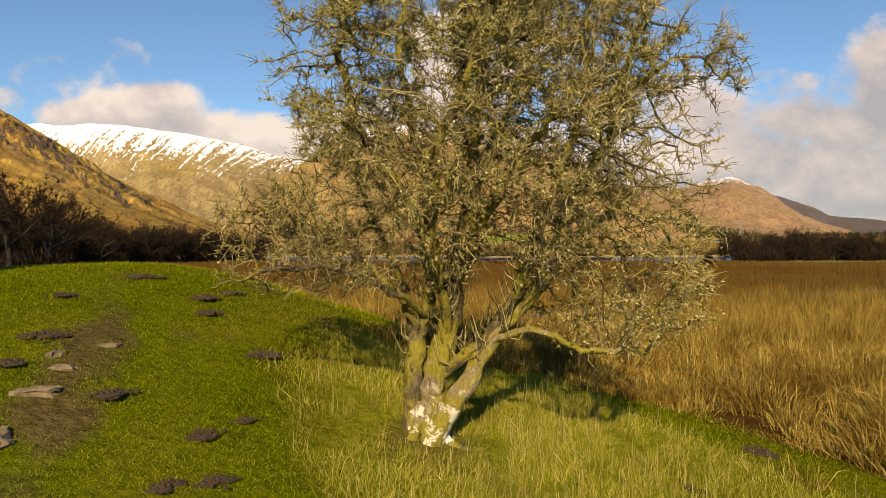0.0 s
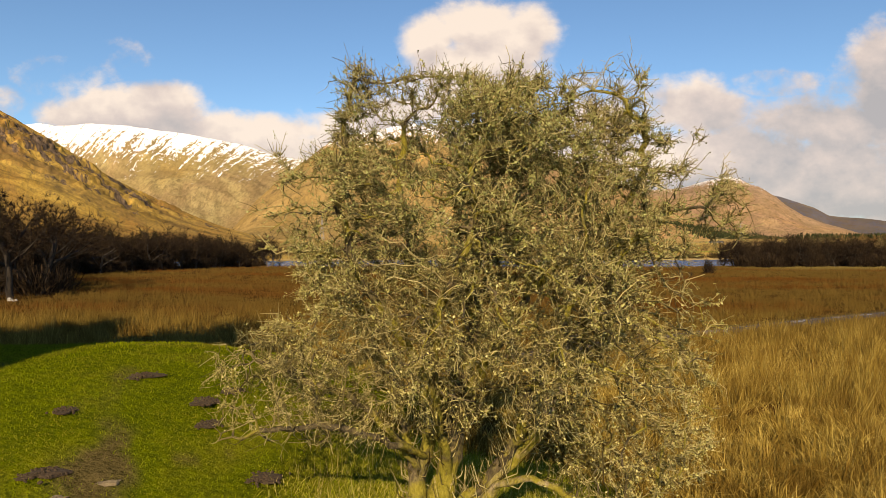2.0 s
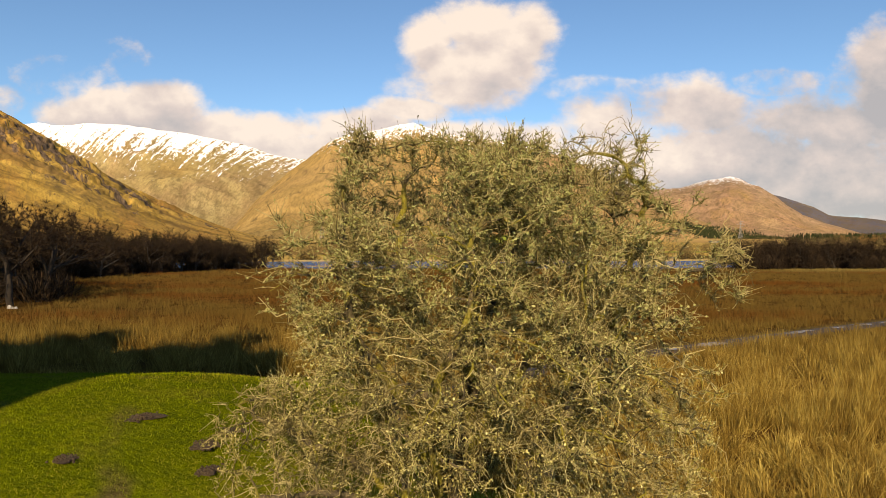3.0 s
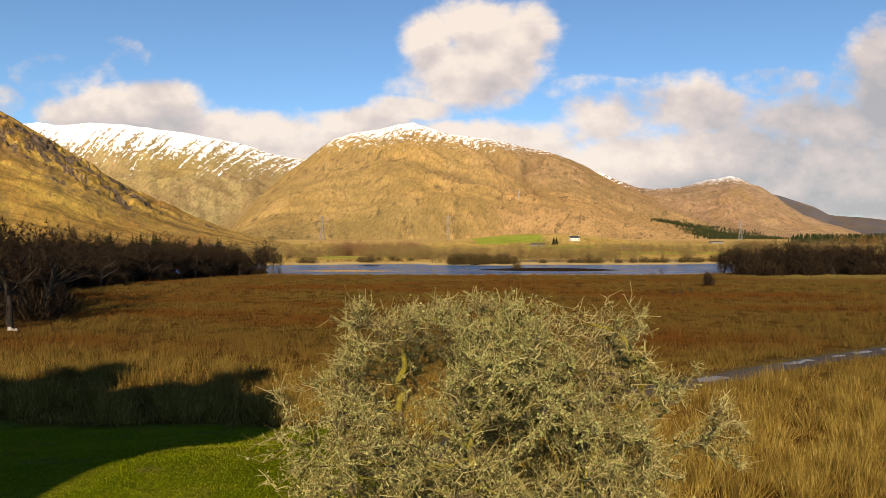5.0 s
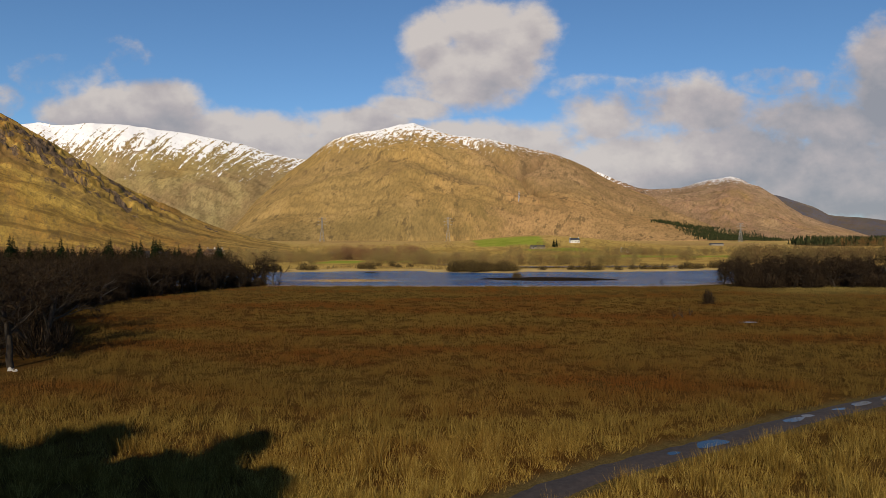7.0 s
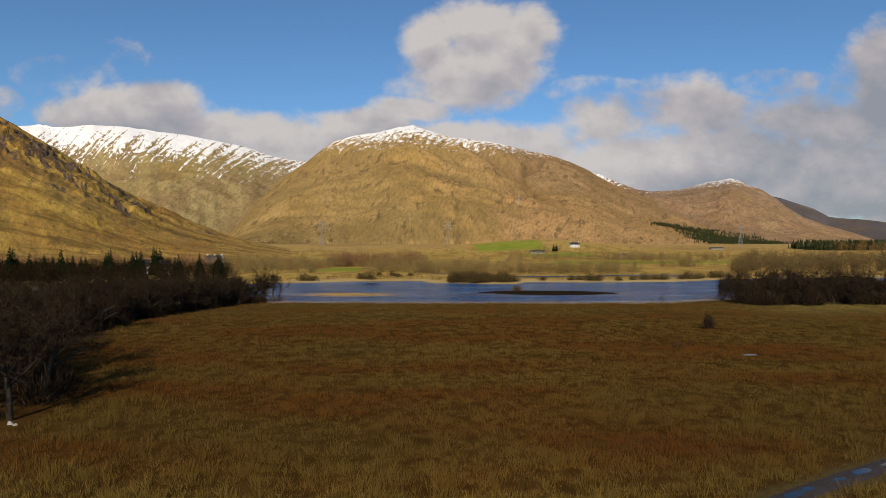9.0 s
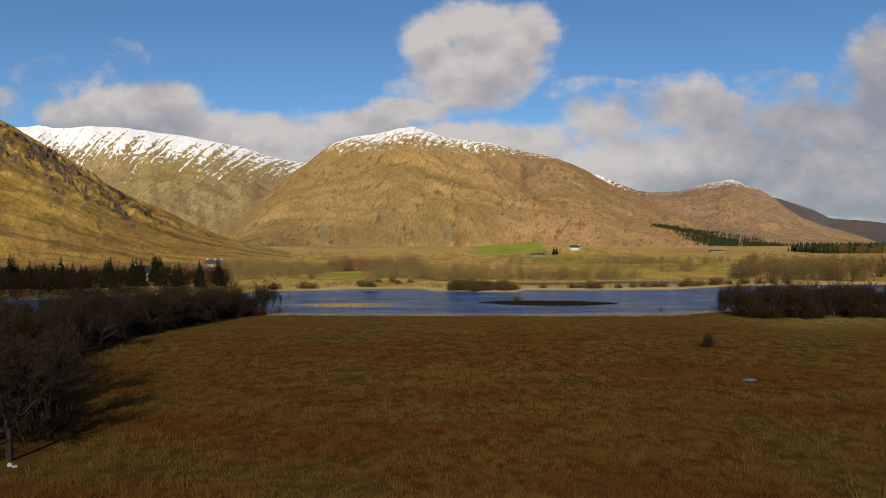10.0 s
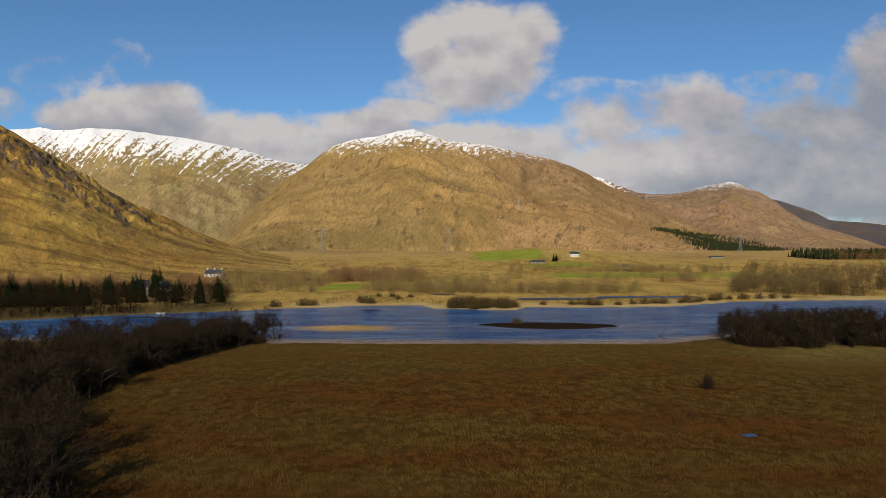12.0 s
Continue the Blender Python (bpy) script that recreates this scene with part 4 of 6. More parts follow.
# ---------------------------------------------------------------- the hawthorn
def hawthorn(bx, by):
    """An old lichen-grey hawthorn: fused stems, crooked limbs grown towards the crown, twigs and tufts of lichen."""
    rng = np.random.default_rng(11)
    bz = gz(bx, by) - 0.06
    root = empty("hawthorn_tree", Matrix.Translation((bx, by, bz)))
    tagged(root, "old leafless hawthorn with pale lichen-crusted trunk on the knoll", "tree")
    # main limbs from the foot outwards: side, depth, height
    limbs = [
        [(-0.15, 0.00, 0.0), (-0.17, -0.05, 0.42), (-0.135, 0.0, 0.87), (-0.07, 0.03, 1.19), (0.03, 0.05, 1.48), (0.08, 0.05, 1.84), (0.03, 0.0, 2.23), (-0.12, -0.08, 2.58), (-0.36, -0.2, 2.85), (-0.8, -0.35, 3.5), (-1.02, -0.45, 4.2), (-1.0, -0.5, 4.9), (-0.85, -0.5, 5.5)],
        [(0.08, 0.04, 0.0), (0.09, 0.05, 0.42), (0.15, 0.05, 0.81), (0.26, 0.06, 1.19), (0.32, 0.08, 1.55), (0.30, 0.10, 1.9), (0.45, 0.18, 2.25), (0.53, 0.25, 2.65), (0.50, 0.3, 3.2), (0.52, 0.3, 3.9), (0.6, 0.3, 4.7), (0.75, 0.2, 5.4)],
        [(0.06, -0.13, 0.0), (0.19, -0.18, 0.28), (0.37, -0.22, 0.53), (0.51, -0.22, 0.76), (0.63, -0.18, 1.0), (0.82, -0.14, 1.26), (1.14, -0.1, 1.68), (1.37, -0.02, 2.03), (1.50, 0.05, 2.4), (1.68, 0.1, 2.96), (2.1, 0.05, 3.6), (2.3, -0.1, 4.4), (2.35, -0.4, 5.2)],
        [(0.30, 0.09, 1.75), (0.50, -0.05, 2.15), (0.75, -0.25, 2.6), (1.1, -0.35, 3.1), (1.45, -0.5, 3.6), (1.85, -0.55, 3.72), (2.5, -0.6, 4.1)],
        [(0.60, -0.18, 1.0), (0.88, -0.35, 1.27), (1.2, -0.5, 1.33), (1.53, -0.65, 1.2), (1.98, -0.75, 1.14), (2.56, -0.7, 1.2)],
        [(0.12, 0.0, 0.66), (0.30, -0.12, 0.86), (0.52, -0.20, 1.05), (0.78, -0.18, 1.32), (1.0, -0.3, 1.75), (1.15, -0.6, 2.3), (1.3, -0.9, 3.0), (1.6, -1.1, 3.8)],
        [(-0.06, 0.0, 1.25), (-0.35, -0.25, 1.75), (-0.85, -0.35, 2.15), (-1.4, -0.2, 2.35), (-1.9, 0.1, 2.5), (-2.3, 0.35, 2.65)],
        [(-0.12, 0.0, 1.05), (-0.30, 0.4, 1.8), (-0.7, 0.9, 2.6), (-1.0, 1.4, 3.3), (-1.1, 1.7, 4.1)],
        [(0.26, 0.1, 1.4), (0.35, 0.6, 2.3), (0.6, 1.2, 3.1), (0.9, 1.6, 4.1), (1.1, 1.7, 4.9)],
        [(0.26, 0.0, 1.25), (0.15, -0.5, 2.0), (0.1, -1.1, 2.7), (0.3, -1.5, 3.6), (0.5, -1.6, 4.5)],
        [(1.3, -0.05, 1.95), (1.7, 0.4, 2.3), (2.2, 0.7, 2.6), (2.7, 0.7, 3.2)],
        [(0.02, 0.0, 1.4), (-0.3, -0.55, 1.75), (-0.9, -0.9, 2.0), (-1.6, -0.9, 1.95), (-2.05, -0.7, 1.8)],
        [(0.06, 0.05, 2.0), (0.0, 0.1, 2.9), (-0.2, 0.2, 3.7), (-0.3, 0.1, 4.6), (-0.2, 0.0, 5.4)],
    ]
    # girth of each limb at its foot and at its end
    girth = [(0.100, 0.012), (0.160, 0.015), (0.112, 0.013), (0.068, 0.014), (0.046, 0.009), (0.076, 0.016), (0.038, 0.010), (0.058, 0.014), (0.064, 0.018), (0.058, 0.016), (0.040, 0.010), (0.034, 0.008), (0.064, 0.018)]
    given = []
    nodes, parent_of = [], []

    def put(p, par):
        nodes.append(np.array(p, float))
        parent_of.append(par)
        return len(nodes) - 1

    for li, line in enumerate(limbs):
        line = np.array(line)
        seg = np.linalg.norm(np.diff(line, axis=0), axis=1)
        s = np.concatenate([[0], np.cumsum(seg)])
        m_ = max(3, int(s[-1] / 0.10))
        q = np.linspace(0, s[-1], m_)
        pts = np.stack([np.interp(q, s, line[:, k]) for k in range(3)], -1)
        for _ in range(3):
            pts[1:-1] = pts[:-2] * 0.25 + pts[1:-1] * 0.5 + pts[2:] * 0.25
        pts[2:] += np.cumsum(rng.normal(0, 0.022, size=(m_ - 2, 3)), axis=0) * np.linspace(0, 1, m_ - 2)[:, None]
        pts[3:] += rng.normal(0, 0.016, size=(m_ - 3, 3))
        if li < 3:
            last = -1
        else:
            last = int(np.argmin(np.linalg.norm(np.array(nodes) - pts[0], axis=1)))
            pts = pts[1:]
        for p, w_ in zip(pts, np.linspace(1, 0, len(pts))):
            last = put(p, last)
            given.append(girth[li][1] + (girth[li][0] - girth[li][1]) * w_ ** 0.95)
    # points that pull the growth: crown, low side lobes and two ragged tops
    def cloud(c, r, n, hollow=0.35):
        d = unit(rng.normal(size=(n, 3)))
        q = rng.uniform(hollow ** 3, 1, n) ** (1 / 3)
        return np.array(c) + d * q[:, None] * np.array(r)
    pull = np.concatenate([
        cloud((0.85, 0.0, 4.0), (2.40, 2.1, 1.80), 5200), cloud((0.85, -0.2, 3.1), (2.45, 2.1, 1.30), 1900),
        cloud((-1.35, 0.0, 2.35), (1.15, 1.3, 0.75), 900, 0.1), cloud((2.15, 0.0, 2.1), (1.2, 1.4, 1.05), 900, 0.1), cloud((2.2, -0.6, 1.45), (0.9, 0.6, 0.35), 160, 0),
        cloud((-0.75, -0.5, 5.5), (0.33, 0.4, 0.42), 60, 0), cloud((2.25, -0.6, 5.4), (0.7, 0.6, 0.55), 120, 0),
        cloud((0.7, -0.2, 5.25), (1.75, 1.4, 0.58), 800, 0), cloud((2.3, -0.2, 3.6), (1.05, 1.0, 1.0), 450, 0), cloud((2.5, -0.1, 4.9), (0.8, 0.8, 0.55), 220, 0), cloud((0.6, 0.0, 4.6), (1.9, 1.6, 0.8), 900, 0), cloud((3.0, 0.0, 4.6), (0.6, 0.8, 0.5), 120, 0),
        cloud((2.85, -0.2, 4.2), (0.75, 0.9, 0.8), 260, 0), cloud((-1.2, -0.3, 4.3), (0.7, 0.8, 0.8), 200, 0)])
    keep = fbm(pull[:, 0] * 1.1 + 7, pull[:, 2] * 1.1 + pull[:, 1] * 0.7, 61, 3) > 0.37
    pull = pull[keep & (pull[:, 2] > 1.15)]
    best = np.full(len(pull), 1e9)
    who = np.zeros(len(pull), int)
    fresh = 0
    for step in range(90):
        block = np.array(nodes[fresh:])
        if len(block) == 0:
            break
        d = np.linalg.norm(pull[:, None] - block[None], axis=2)
        j = d.argmin(1)
        dm = d[np.arange(len(pull)), j]
        closer = dm < best
        best[closer], who[closer] = dm[closer], j[closer] + fresh
        fresh = len(nodes)
        live = best > 0.13
        pull, best, who = pull[live], best[live], who[live]
        near = best < 1.3
        if not near.any():
            break
        grown = 0
        for k in np.unique(who[near]):
            sel = near & (who == k)
            way = unit((pull[sel] - nodes[k])).mean(0) + rng.normal(0, 0.24, 3) + np.array([0, 0, 0.05])
            nl = np.linalg.norm(way)
            if nl < 1e-3:
                continue
            put(nodes[k] + way / nl * 0.105, int(k))
            grown += 1
        if grown == 0:
            break
    P = np.array(nodes)
    par = np.array(parent_of)
    n = len(P)
    kids = [[] for _ in range(n)]
    for i in range(n):
        if par[i] >= 0:
            kids[par[i]].append(i)
    rad = np.zeros(n)
    # a parent is always older than its child, so go from the youngest back
    for i in range(n - 1, -1, -1):
        rad[i] = 0.0048 if not kids[i] else sum(rad[k] ** 2.05 for k in kids[i]) ** (1 / 2.05) + 0.00003
    rad = np.minimum(rad, 0.035)
    rad[:len(given)] = np.maximum(rad[:len(given)], given)
    rad = rad * (1 + 0.5 * np.exp(-P[:, 2] / 0.14))
    thick, thin = Tubes(), Tubes()
    starts = [i for i in range(n) if par[i] < 0]
    stack = list(starts)
    bark_parts = []
    while stack:
        i = stack.pop()
        chain = [i] if par[i] < 0 else [par[i], i]
        while kids[chain[-1]]:
            ks = sorted(kids[chain[-1]], key=lambda k: -rad[k])
            stack.extend(ks[1:])
            chain.append(ks[0])
        pts = P[chain]
        rr = rad[chain].copy()
        if par[i] >= 0:
            rr[0] = min(rr[0], rr[1] * 1.25)
        if rr[0] > 0.040:
            bark_parts.append((pts, rr))
        elif rr[0] > 0.013:
            thick.add(pts, rr, 6)
        else:
            thin.add(pts, rr, 3)
    for k, (pts, rr) in enumerate(bark_parts):
        t_ = Tubes()
        sides = 12
        t_.add(pts, rr, sides)
        v = np.concatenate(t_.v)
        c = np.repeat(pts, sides, axis=0)
        out = unit(v - c)
        ang = np.tile(np.arange(sides), len(pts))
        flute = fbm(ang * 0.8 + 3 * k, v[:, 2] * 2.0, 71 + k, 3) - 0.45
        v = v + out * (flute * 1.05 * np.repeat(rr, sides))[:, None]
        link_mesh("trunk" if k < 3 else "limb", v, np.concatenate(t_.f), HAWTHORN if k < 3 else HAWTHORN_LIMB, root, "pale lichen patches on grey-brown bark" if k < 3 else "", True)
    # the burred foot where the stems have grown together
    zz = np.linspace(-0.1, 1.2, 28)
    foot = Tubes()
    foot.add(np.stack([0.02 + 0.13 * zz, 0.02 + 0.0 * zz, zz], -1), np.interp(zz, [-0.1, 0.08, 0.35, 0.8, 1.05, 1.2], [0.25, 0.19, 0.165, 0.155, 0.12, 0.03]), 18)
    v = np.concatenate(foot.v)
    q = unit(v - np.array([0.03, 0, 0]) * np.array([1, 1, 0]) - v * np.array([0, 0, 1]))
    v = v + q * ((fbm(np.arctan2(q[:, 1], q[:, 0]) * 2.2 + 9, v[:, 2] * 3.0, 83, 4) - 0.5) * 0.20)[:, None]
    link_mesh("trunk", v, np.concatenate(foot.f), HAWTHORN, root, "burred foot of fused stems", True)
    # spreading roots
    for k, a in enumerate((-2.75, -2.0, -1.25, -0.5, 0.35, 1.4, 2.5)):
        ca, sa = math.cos(a), math.sin(a)
        reach = (0.30, 0.42, 0.33, 0.46, 0.36, 0.34, 0.40)[k]
        q = np.linspace(0, 1, 9)
        r = 0.10 + (reach - 0.10) * q
        wob = 0.03 * np.sin(q * 5 + k)
        t_ = Tubes()
        t_.add(np.stack([-0.02 + r * ca - wob * sa, r * sa + wob * ca, 0.44 * (1 - q) ** 2.1 - 0.07 * q], -1), (0.085 - 0.045 * q) * (1 + 0.15 * np.sin(q * 9 + 2 * k)), 10)
        t_.mesh("root", HAWTHORN, root, "gnarled root gripping the ground")
    tagged(thick.mesh("limb", HAWTHORN_LIMB, root, "crooked moss-covered branches"), kind="stuff")
    tagged(thin.mesh("branch", BRANCH, root, "thin tangled grey branches"), kind="stuff")
    # shoots sprouting from the burred trunk
    low = np.where((rad > 0.04) & (P[:, 2] > 0.75) & (P[:, 2] < 2.2))[0]
    sh = Tubes()
    for i in rng.choice(low, 420):
        d = unit(rng.normal(size=3) * np.array([1, 1, 0.3]))
        b0 = P[i] + d * rad[i] * 0.8
        ln_ = rng.uniform(0.12, 0.6)
        b1 = b0 + (d * 0.6 + np.array([0, 0, 0.35])) * ln_ * 0.5
        b2 = b1 + (d * 0.25 + np.array([0, 0, 0.9]) + rng.normal(0, 0.25, 3)) * ln_ * 0.5
        sh.add((b0, b1, b2), (0.008, 0.006, 0.003), 4)
    tagged(sh.mesh("shoot", TWIG, root, "thin upright shoots sprouting from the trunk"), kind="stuff")
    # short crooked twigs
    slim = np.where((rad < 0.034) & (P[:, 2] > 0.85))[0]
    slim = np.concatenate([slim, np.repeat(np.where((rad >= 0.018) & (rad < 0.05) & (np.hypot(P[:, 0] - 0.3, P[:, 1]) > 0.9))[0], 2)])
    # growth gathers in dense sprays with gaps between them
    spray = fbm(P[slim, 0] * 2.3 + P[slim, 1] * 1.1, P[slim, 2] * 2.3 - P[slim, 1] * 0.9, 93, 3)
    odds = (0.18 + sstep(0.42, 0.62, spray)) * (1 + 0.9 * sstep(3.0, 4.4, P[slim, 2]))
    src = rng.choice(slim, 60000, p=odds / odds.sum())
    base = P[src] + rng.normal(0, 0.01, (len(src), 3))
    outw = unit(P[src] - np.array([0.5, 0, 2.6]))
    way = unit(outw * 0.55 + rng.normal(0, 0.75, (len(src), 3)) + np.array([0, 0, 0.12]))
    ln = rng.gamma(3.0, 0.045, len(src)).clip(0.05, 0.27)
    k1 = base + way * (ln * 0.4)[:, None]
    way2 = unit(way + rng.normal(0, 0.4, way.shape))
    k2 = k1 + way2 * (ln * 0.35)[:, None]
    k3 = k2 + unit(way2 + rng.normal(0, 0.6, way.shape)) * (ln * 0.3)[:, None]
    tw = Tubes()
    w = rng.uniform(0.0024, 0.0052, len(src))
    tw.batch(np.stack([base, k1, k3], 1), np.stack([w, w * 0.85, w * 0.45], 1))
    tagged(tw.mesh("twig", TWIG, root, "fine crooked thorny twigs", False), kind="stuff")
    # lichen tufts along the twigs
    m_ = 190000
    pick = rng.integers(0, len(src), m_)
    q = rng.uniform(0, 1, m_)[:, None]
    at = np.where(q < 0.4, base[pick] + (k1 - base)[pick] * q / 0.4, np.where(q < 0.75, k1[pick] + (k2 - k1)[pick] * (q - 0.4) / 0.35, k2[pick] + (k3 - k2)[pick] * (q - 0.75) / 0.25))
    dense = fbm(at[:, 0] * 1.6, at[:, 2] * 1.6 + at[:, 1], 91, 3) + rng.uniform(-0.16, 0.16, m_) > 0.46
    at = at[dense]
    m_ = len(at)
    vs, fs = [], []
    size = rng.gamma(4.0, 0.0041, m_).clip(0.005, 0.026)
    off = 0
    for _ in range(2):
        d1 = unit(rng.normal(size=(m_, 3))) * size[:, None]
        d2 = unit(rng.normal(size=(m_, 3))) * (size * 0.55)[:, None]
        v = np.stack([at, at + d1 * 0.6 + d2, at + d1 * 1.2, at + d1 * 0.6 - d2 * 0.8], 1).reshape(-1, 3)
        kk = (np.arange(m_) * 4)[:, None] + off
        fs.append(np.concatenate([kk + [[0, 1, 2]], kk + [[0, 2, 3]]]))
        vs.append(v)
        off += len(v)
    tagged(link_mesh("lichen", np.concatenate(vs), np.concatenate(fs), LICHEN, root, "grey-green lichen tufts covering the twigs"), kind="stuff")
    return root


hawthorn(-0.2, 7.62)


# ---------------------------------------------------------------- woods
def bare_tree(name, seed, height, spread, twigs, stems=1, twig_len=0.6, material=None, lift=0.25, twig_w=0.034, bark=None):
    """A leafless broadleaf tree with forking limbs and a haze of twigs."""
    rng = np.random.default_rng(seed)
    root = empty(name)
    big, small = Tubes(), Tubes()
    ends = []

    def grow(p, d, length, r, level):
        m_ = 5 if level < 3 else 2
        pts, rr = [np.array(p)], [r]
        for k in range(m_):
            d = unit(d + rng.normal(0, 0.16, 3) + np.array([0, 0, 0.05]))
            pts.append(pts[-1] + d * length / m_)
            rr.append(r * (1 - 0.42 * (k + 1) / m_))
            if level >= 2:
                ends.append((pts[-1], d))
        (big if level < 2 else small).add(pts, rr, 6 if level == 0 else 4 if level == 1 else 3)
        if level == 3:
            return
        for k in range((5, 4, 4)[level] if level else 6):
            q = rng.uniform(0.35, 1.0) if k else 1.0
            i = min(m_, max(1, int(q * m_)))
            side = unit(np.cross(d, rng.normal(size=3)))
            nd = unit(d * rng.uniform(0.5, 1.0) + side * spread * rng.uniform(0.6, 1.3) + np.array([0, 0, lift]))
            grow(pts[i], nd, length * rng.uniform(0.55, 0.8), rr[i] * rng.uniform(0.5, 0.7), level + 1)

    for s in range(stems):
        grow((rng.normal(0, 0.3) * (stems > 1), rng.normal(0, 0.3) * (stems > 1), -0.2), unit(np.array([rng.normal(0, 0.18), rng.normal(0, 0.18), 1.0])),
             height * rng.uniform(0.34, 0.42), height * 0.022, 0)
    big.mesh("trunk", bark or BARK, root)
    small.mesh("branch", BARK, root)
    e = rng.integers(0, len(ends), twigs)
    b = np.array([ends[i][0] for i in e])
    d = unit(np.array([ends[i][1] for i in e]) + rng.normal(0, 0.6, (twigs, 3)))
    v, f = slivers(b, d, rng.uniform(0.5, 1.3, twigs) * twig_len, np.full(twigs, twig_w), rng, 0.1, False)
    link_mesh("crown", v, f, material or FAR_TWIG, root)
    return root


def conifer(name, seed, height, width):
    """A spruce: trunk and tiers of drooping, jagged boughs."""
    rng = np.random.default_rng(seed)
    root = empty(name)
    t_ = Tubes()
    t_.add([(0, 0, -0.3), (0, 0, height * 0.5), (0, 0, height * 0.98)], [height * 0.016, height * 0.010, 0.02], 6)
    t_.mesh("trunk", BARK, root)
    vs, fs, off = [], [], 0
    tiers = 22
    for k in range(tiers):
        z = height * (0.08 + 0.9 * k / tiers)
        reach = width * (1 - k / tiers) ** 0.85 + 0.15
        m_ = 11 if k < 14 else 7
        for j in range(m_):
            a = 2 * math.pi * (j + rng.uniform(-0.4, 0.4)) / m_
            r = reach * rng.uniform(0.65, 1.12)
            drop = r * rng.uniform(0.15, 0.4)
            d, s = np.array([math.cos(a), math.sin(a), 0]), np.array([-math.sin(a), math.cos(a), 0])
            w = r * 0.26
            base = np.array([0, 0, z + rng.uniform(-0.3, 0.3)])
            pts = [base, base + d * r * 0.35 + s * w * 0.8 - [0, 0, drop * 0.2], base + d * r * 0.7 + s * w - [0, 0, drop * 0.75], base + d * r - [0, 0, drop],
                   base + d * r * 0.7 - s * w - [0, 0, drop * 0.75], base + d * r * 0.35 - s * w * 0.8 - [0, 0, drop * 0.2], base + d * r * 0.55 + [0, 0, drop * 0.25]]
            vs += pts
            fs += [(off, off + 1, off + 6), (off + 1, off + 2, off + 6), (off + 2, off + 3, off + 6), (off + 3, off + 4, off + 6), (off + 4, off + 5, off + 6), (off + 5, off, off + 6)]
            off += 7
    link_mesh("crown", np.array(vs), np.array(fs), NEEDLE, root)
    return root


def shrub(name, seed, height, width, blades, material):
    """A dense leafless bush: stems and a dome of twigs."""
    rng = np.random.default_rng(seed)
    root = empty(name)
    t_ = Tubes()
    for k in range(7):
        a = rng.uniform(0, 6.28)
        d = np.array([math.cos(a) * 0.5, math.sin(a) * 0.5, 1.0])
        t_.add([(0, 0, -0.15), d * height * 0.35, d * height * 0.7 + rng.normal(0, 0.1, 3)], [0.06, 0.04, 0.015], 4)
    t_.mesh("stem", BARK, root)
    d = unit(rng.normal(size=(blades, 3)))
    d[:, 2] = np.abs(d[:, 2])
    q = rng.uniform(0.25, 0.95, blades)[:, None]
    lumps = 0.75 + 0.5 * fbm(d[:, :1] * 2 + 5, d[:, 1:2] * 2 + d[:, 2:3] * 2, seed, 3)
    b = d * q * np.array([width, width, height * 0.8]) * lumps
    v, f = slivers(b, unit(d * 0.6 + np.array([0, 0, 0.7]) + rng.normal(0, 0.35, (blades, 3))), rng.uniform(0.15, 0.32, blades) * height, np.full(blades, 0.02 * height + 0.012), rng, 0.1, False)
    link_mesh("crown", v, f, material, root)
    return root


def scatter(makers, spots, label, category, group, rng, lo=0.8, hi=1.2, sink=0.05):
    """The first spots take the made things themselves, the others copies of them."""
    for i, (x, y) in enumerate(spots):
        s = rng.uniform(lo, hi)
        m = Matrix.Translation((x, y, gz(x, y) - sink)) @ Matrix.Rotation(rng.uniform(0, 6.28), 4, "Z")
        src = makers[i % len(makers)]
        ob = src if i < len(makers) else copy_thing(src, m)
        ob.matrix_basis = m @ Matrix.Diagonal((s, s, s * rng.uniform(0.9, 1.1), 1))
        tagged(ob, label, category, group)


rng = np.random.default_rng(5)
# wood along the near bank
edge_y, edge_x = [54, 62, 75, 90, 100, 113, 127, 145, 159, 178, 192], [-35.5, -37, -44, -54, -60, -64, -66, -65, -62, -57, -52]
spots = [(-37.5, 57), (-42, 60), (-47, 58), (-40, 66), (-46, 69), (-53, 64), (-59, 70), (-51, 76)]
tall = [bare_tree("alder_tree", 20 + k, 12.6, 0.85, 7500, 1 + k % 2) for k in range(4)]
scatter(tall, spots, "tall bare grey-brown tree at the edge of the marsh", "tree", "trees in the wood", rng, 0.9, 1.15)
spots = []
while len(spots) < 190:
    y = rng.uniform(78, 197)
    off = rng.exponential(14)
    x = np.interp(y, edge_y, edge_x) - off
    if x > -135 and all(math.hypot(x - a, y - b) > 2.4 for a, b in spots):
        spots.append((x, y))
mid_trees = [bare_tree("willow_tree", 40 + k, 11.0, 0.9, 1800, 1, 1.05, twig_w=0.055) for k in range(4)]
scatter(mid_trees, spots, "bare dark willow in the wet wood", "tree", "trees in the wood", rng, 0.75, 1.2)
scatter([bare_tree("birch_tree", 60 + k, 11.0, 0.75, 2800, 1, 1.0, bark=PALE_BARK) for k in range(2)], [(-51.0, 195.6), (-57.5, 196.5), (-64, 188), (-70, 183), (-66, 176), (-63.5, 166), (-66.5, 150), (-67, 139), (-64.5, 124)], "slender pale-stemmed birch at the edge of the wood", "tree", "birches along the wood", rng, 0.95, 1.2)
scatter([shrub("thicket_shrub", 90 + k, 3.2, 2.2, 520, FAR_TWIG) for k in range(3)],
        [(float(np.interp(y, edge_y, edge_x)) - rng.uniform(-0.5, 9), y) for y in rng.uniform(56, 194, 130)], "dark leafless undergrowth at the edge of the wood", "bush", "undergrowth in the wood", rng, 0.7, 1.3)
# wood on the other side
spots = []
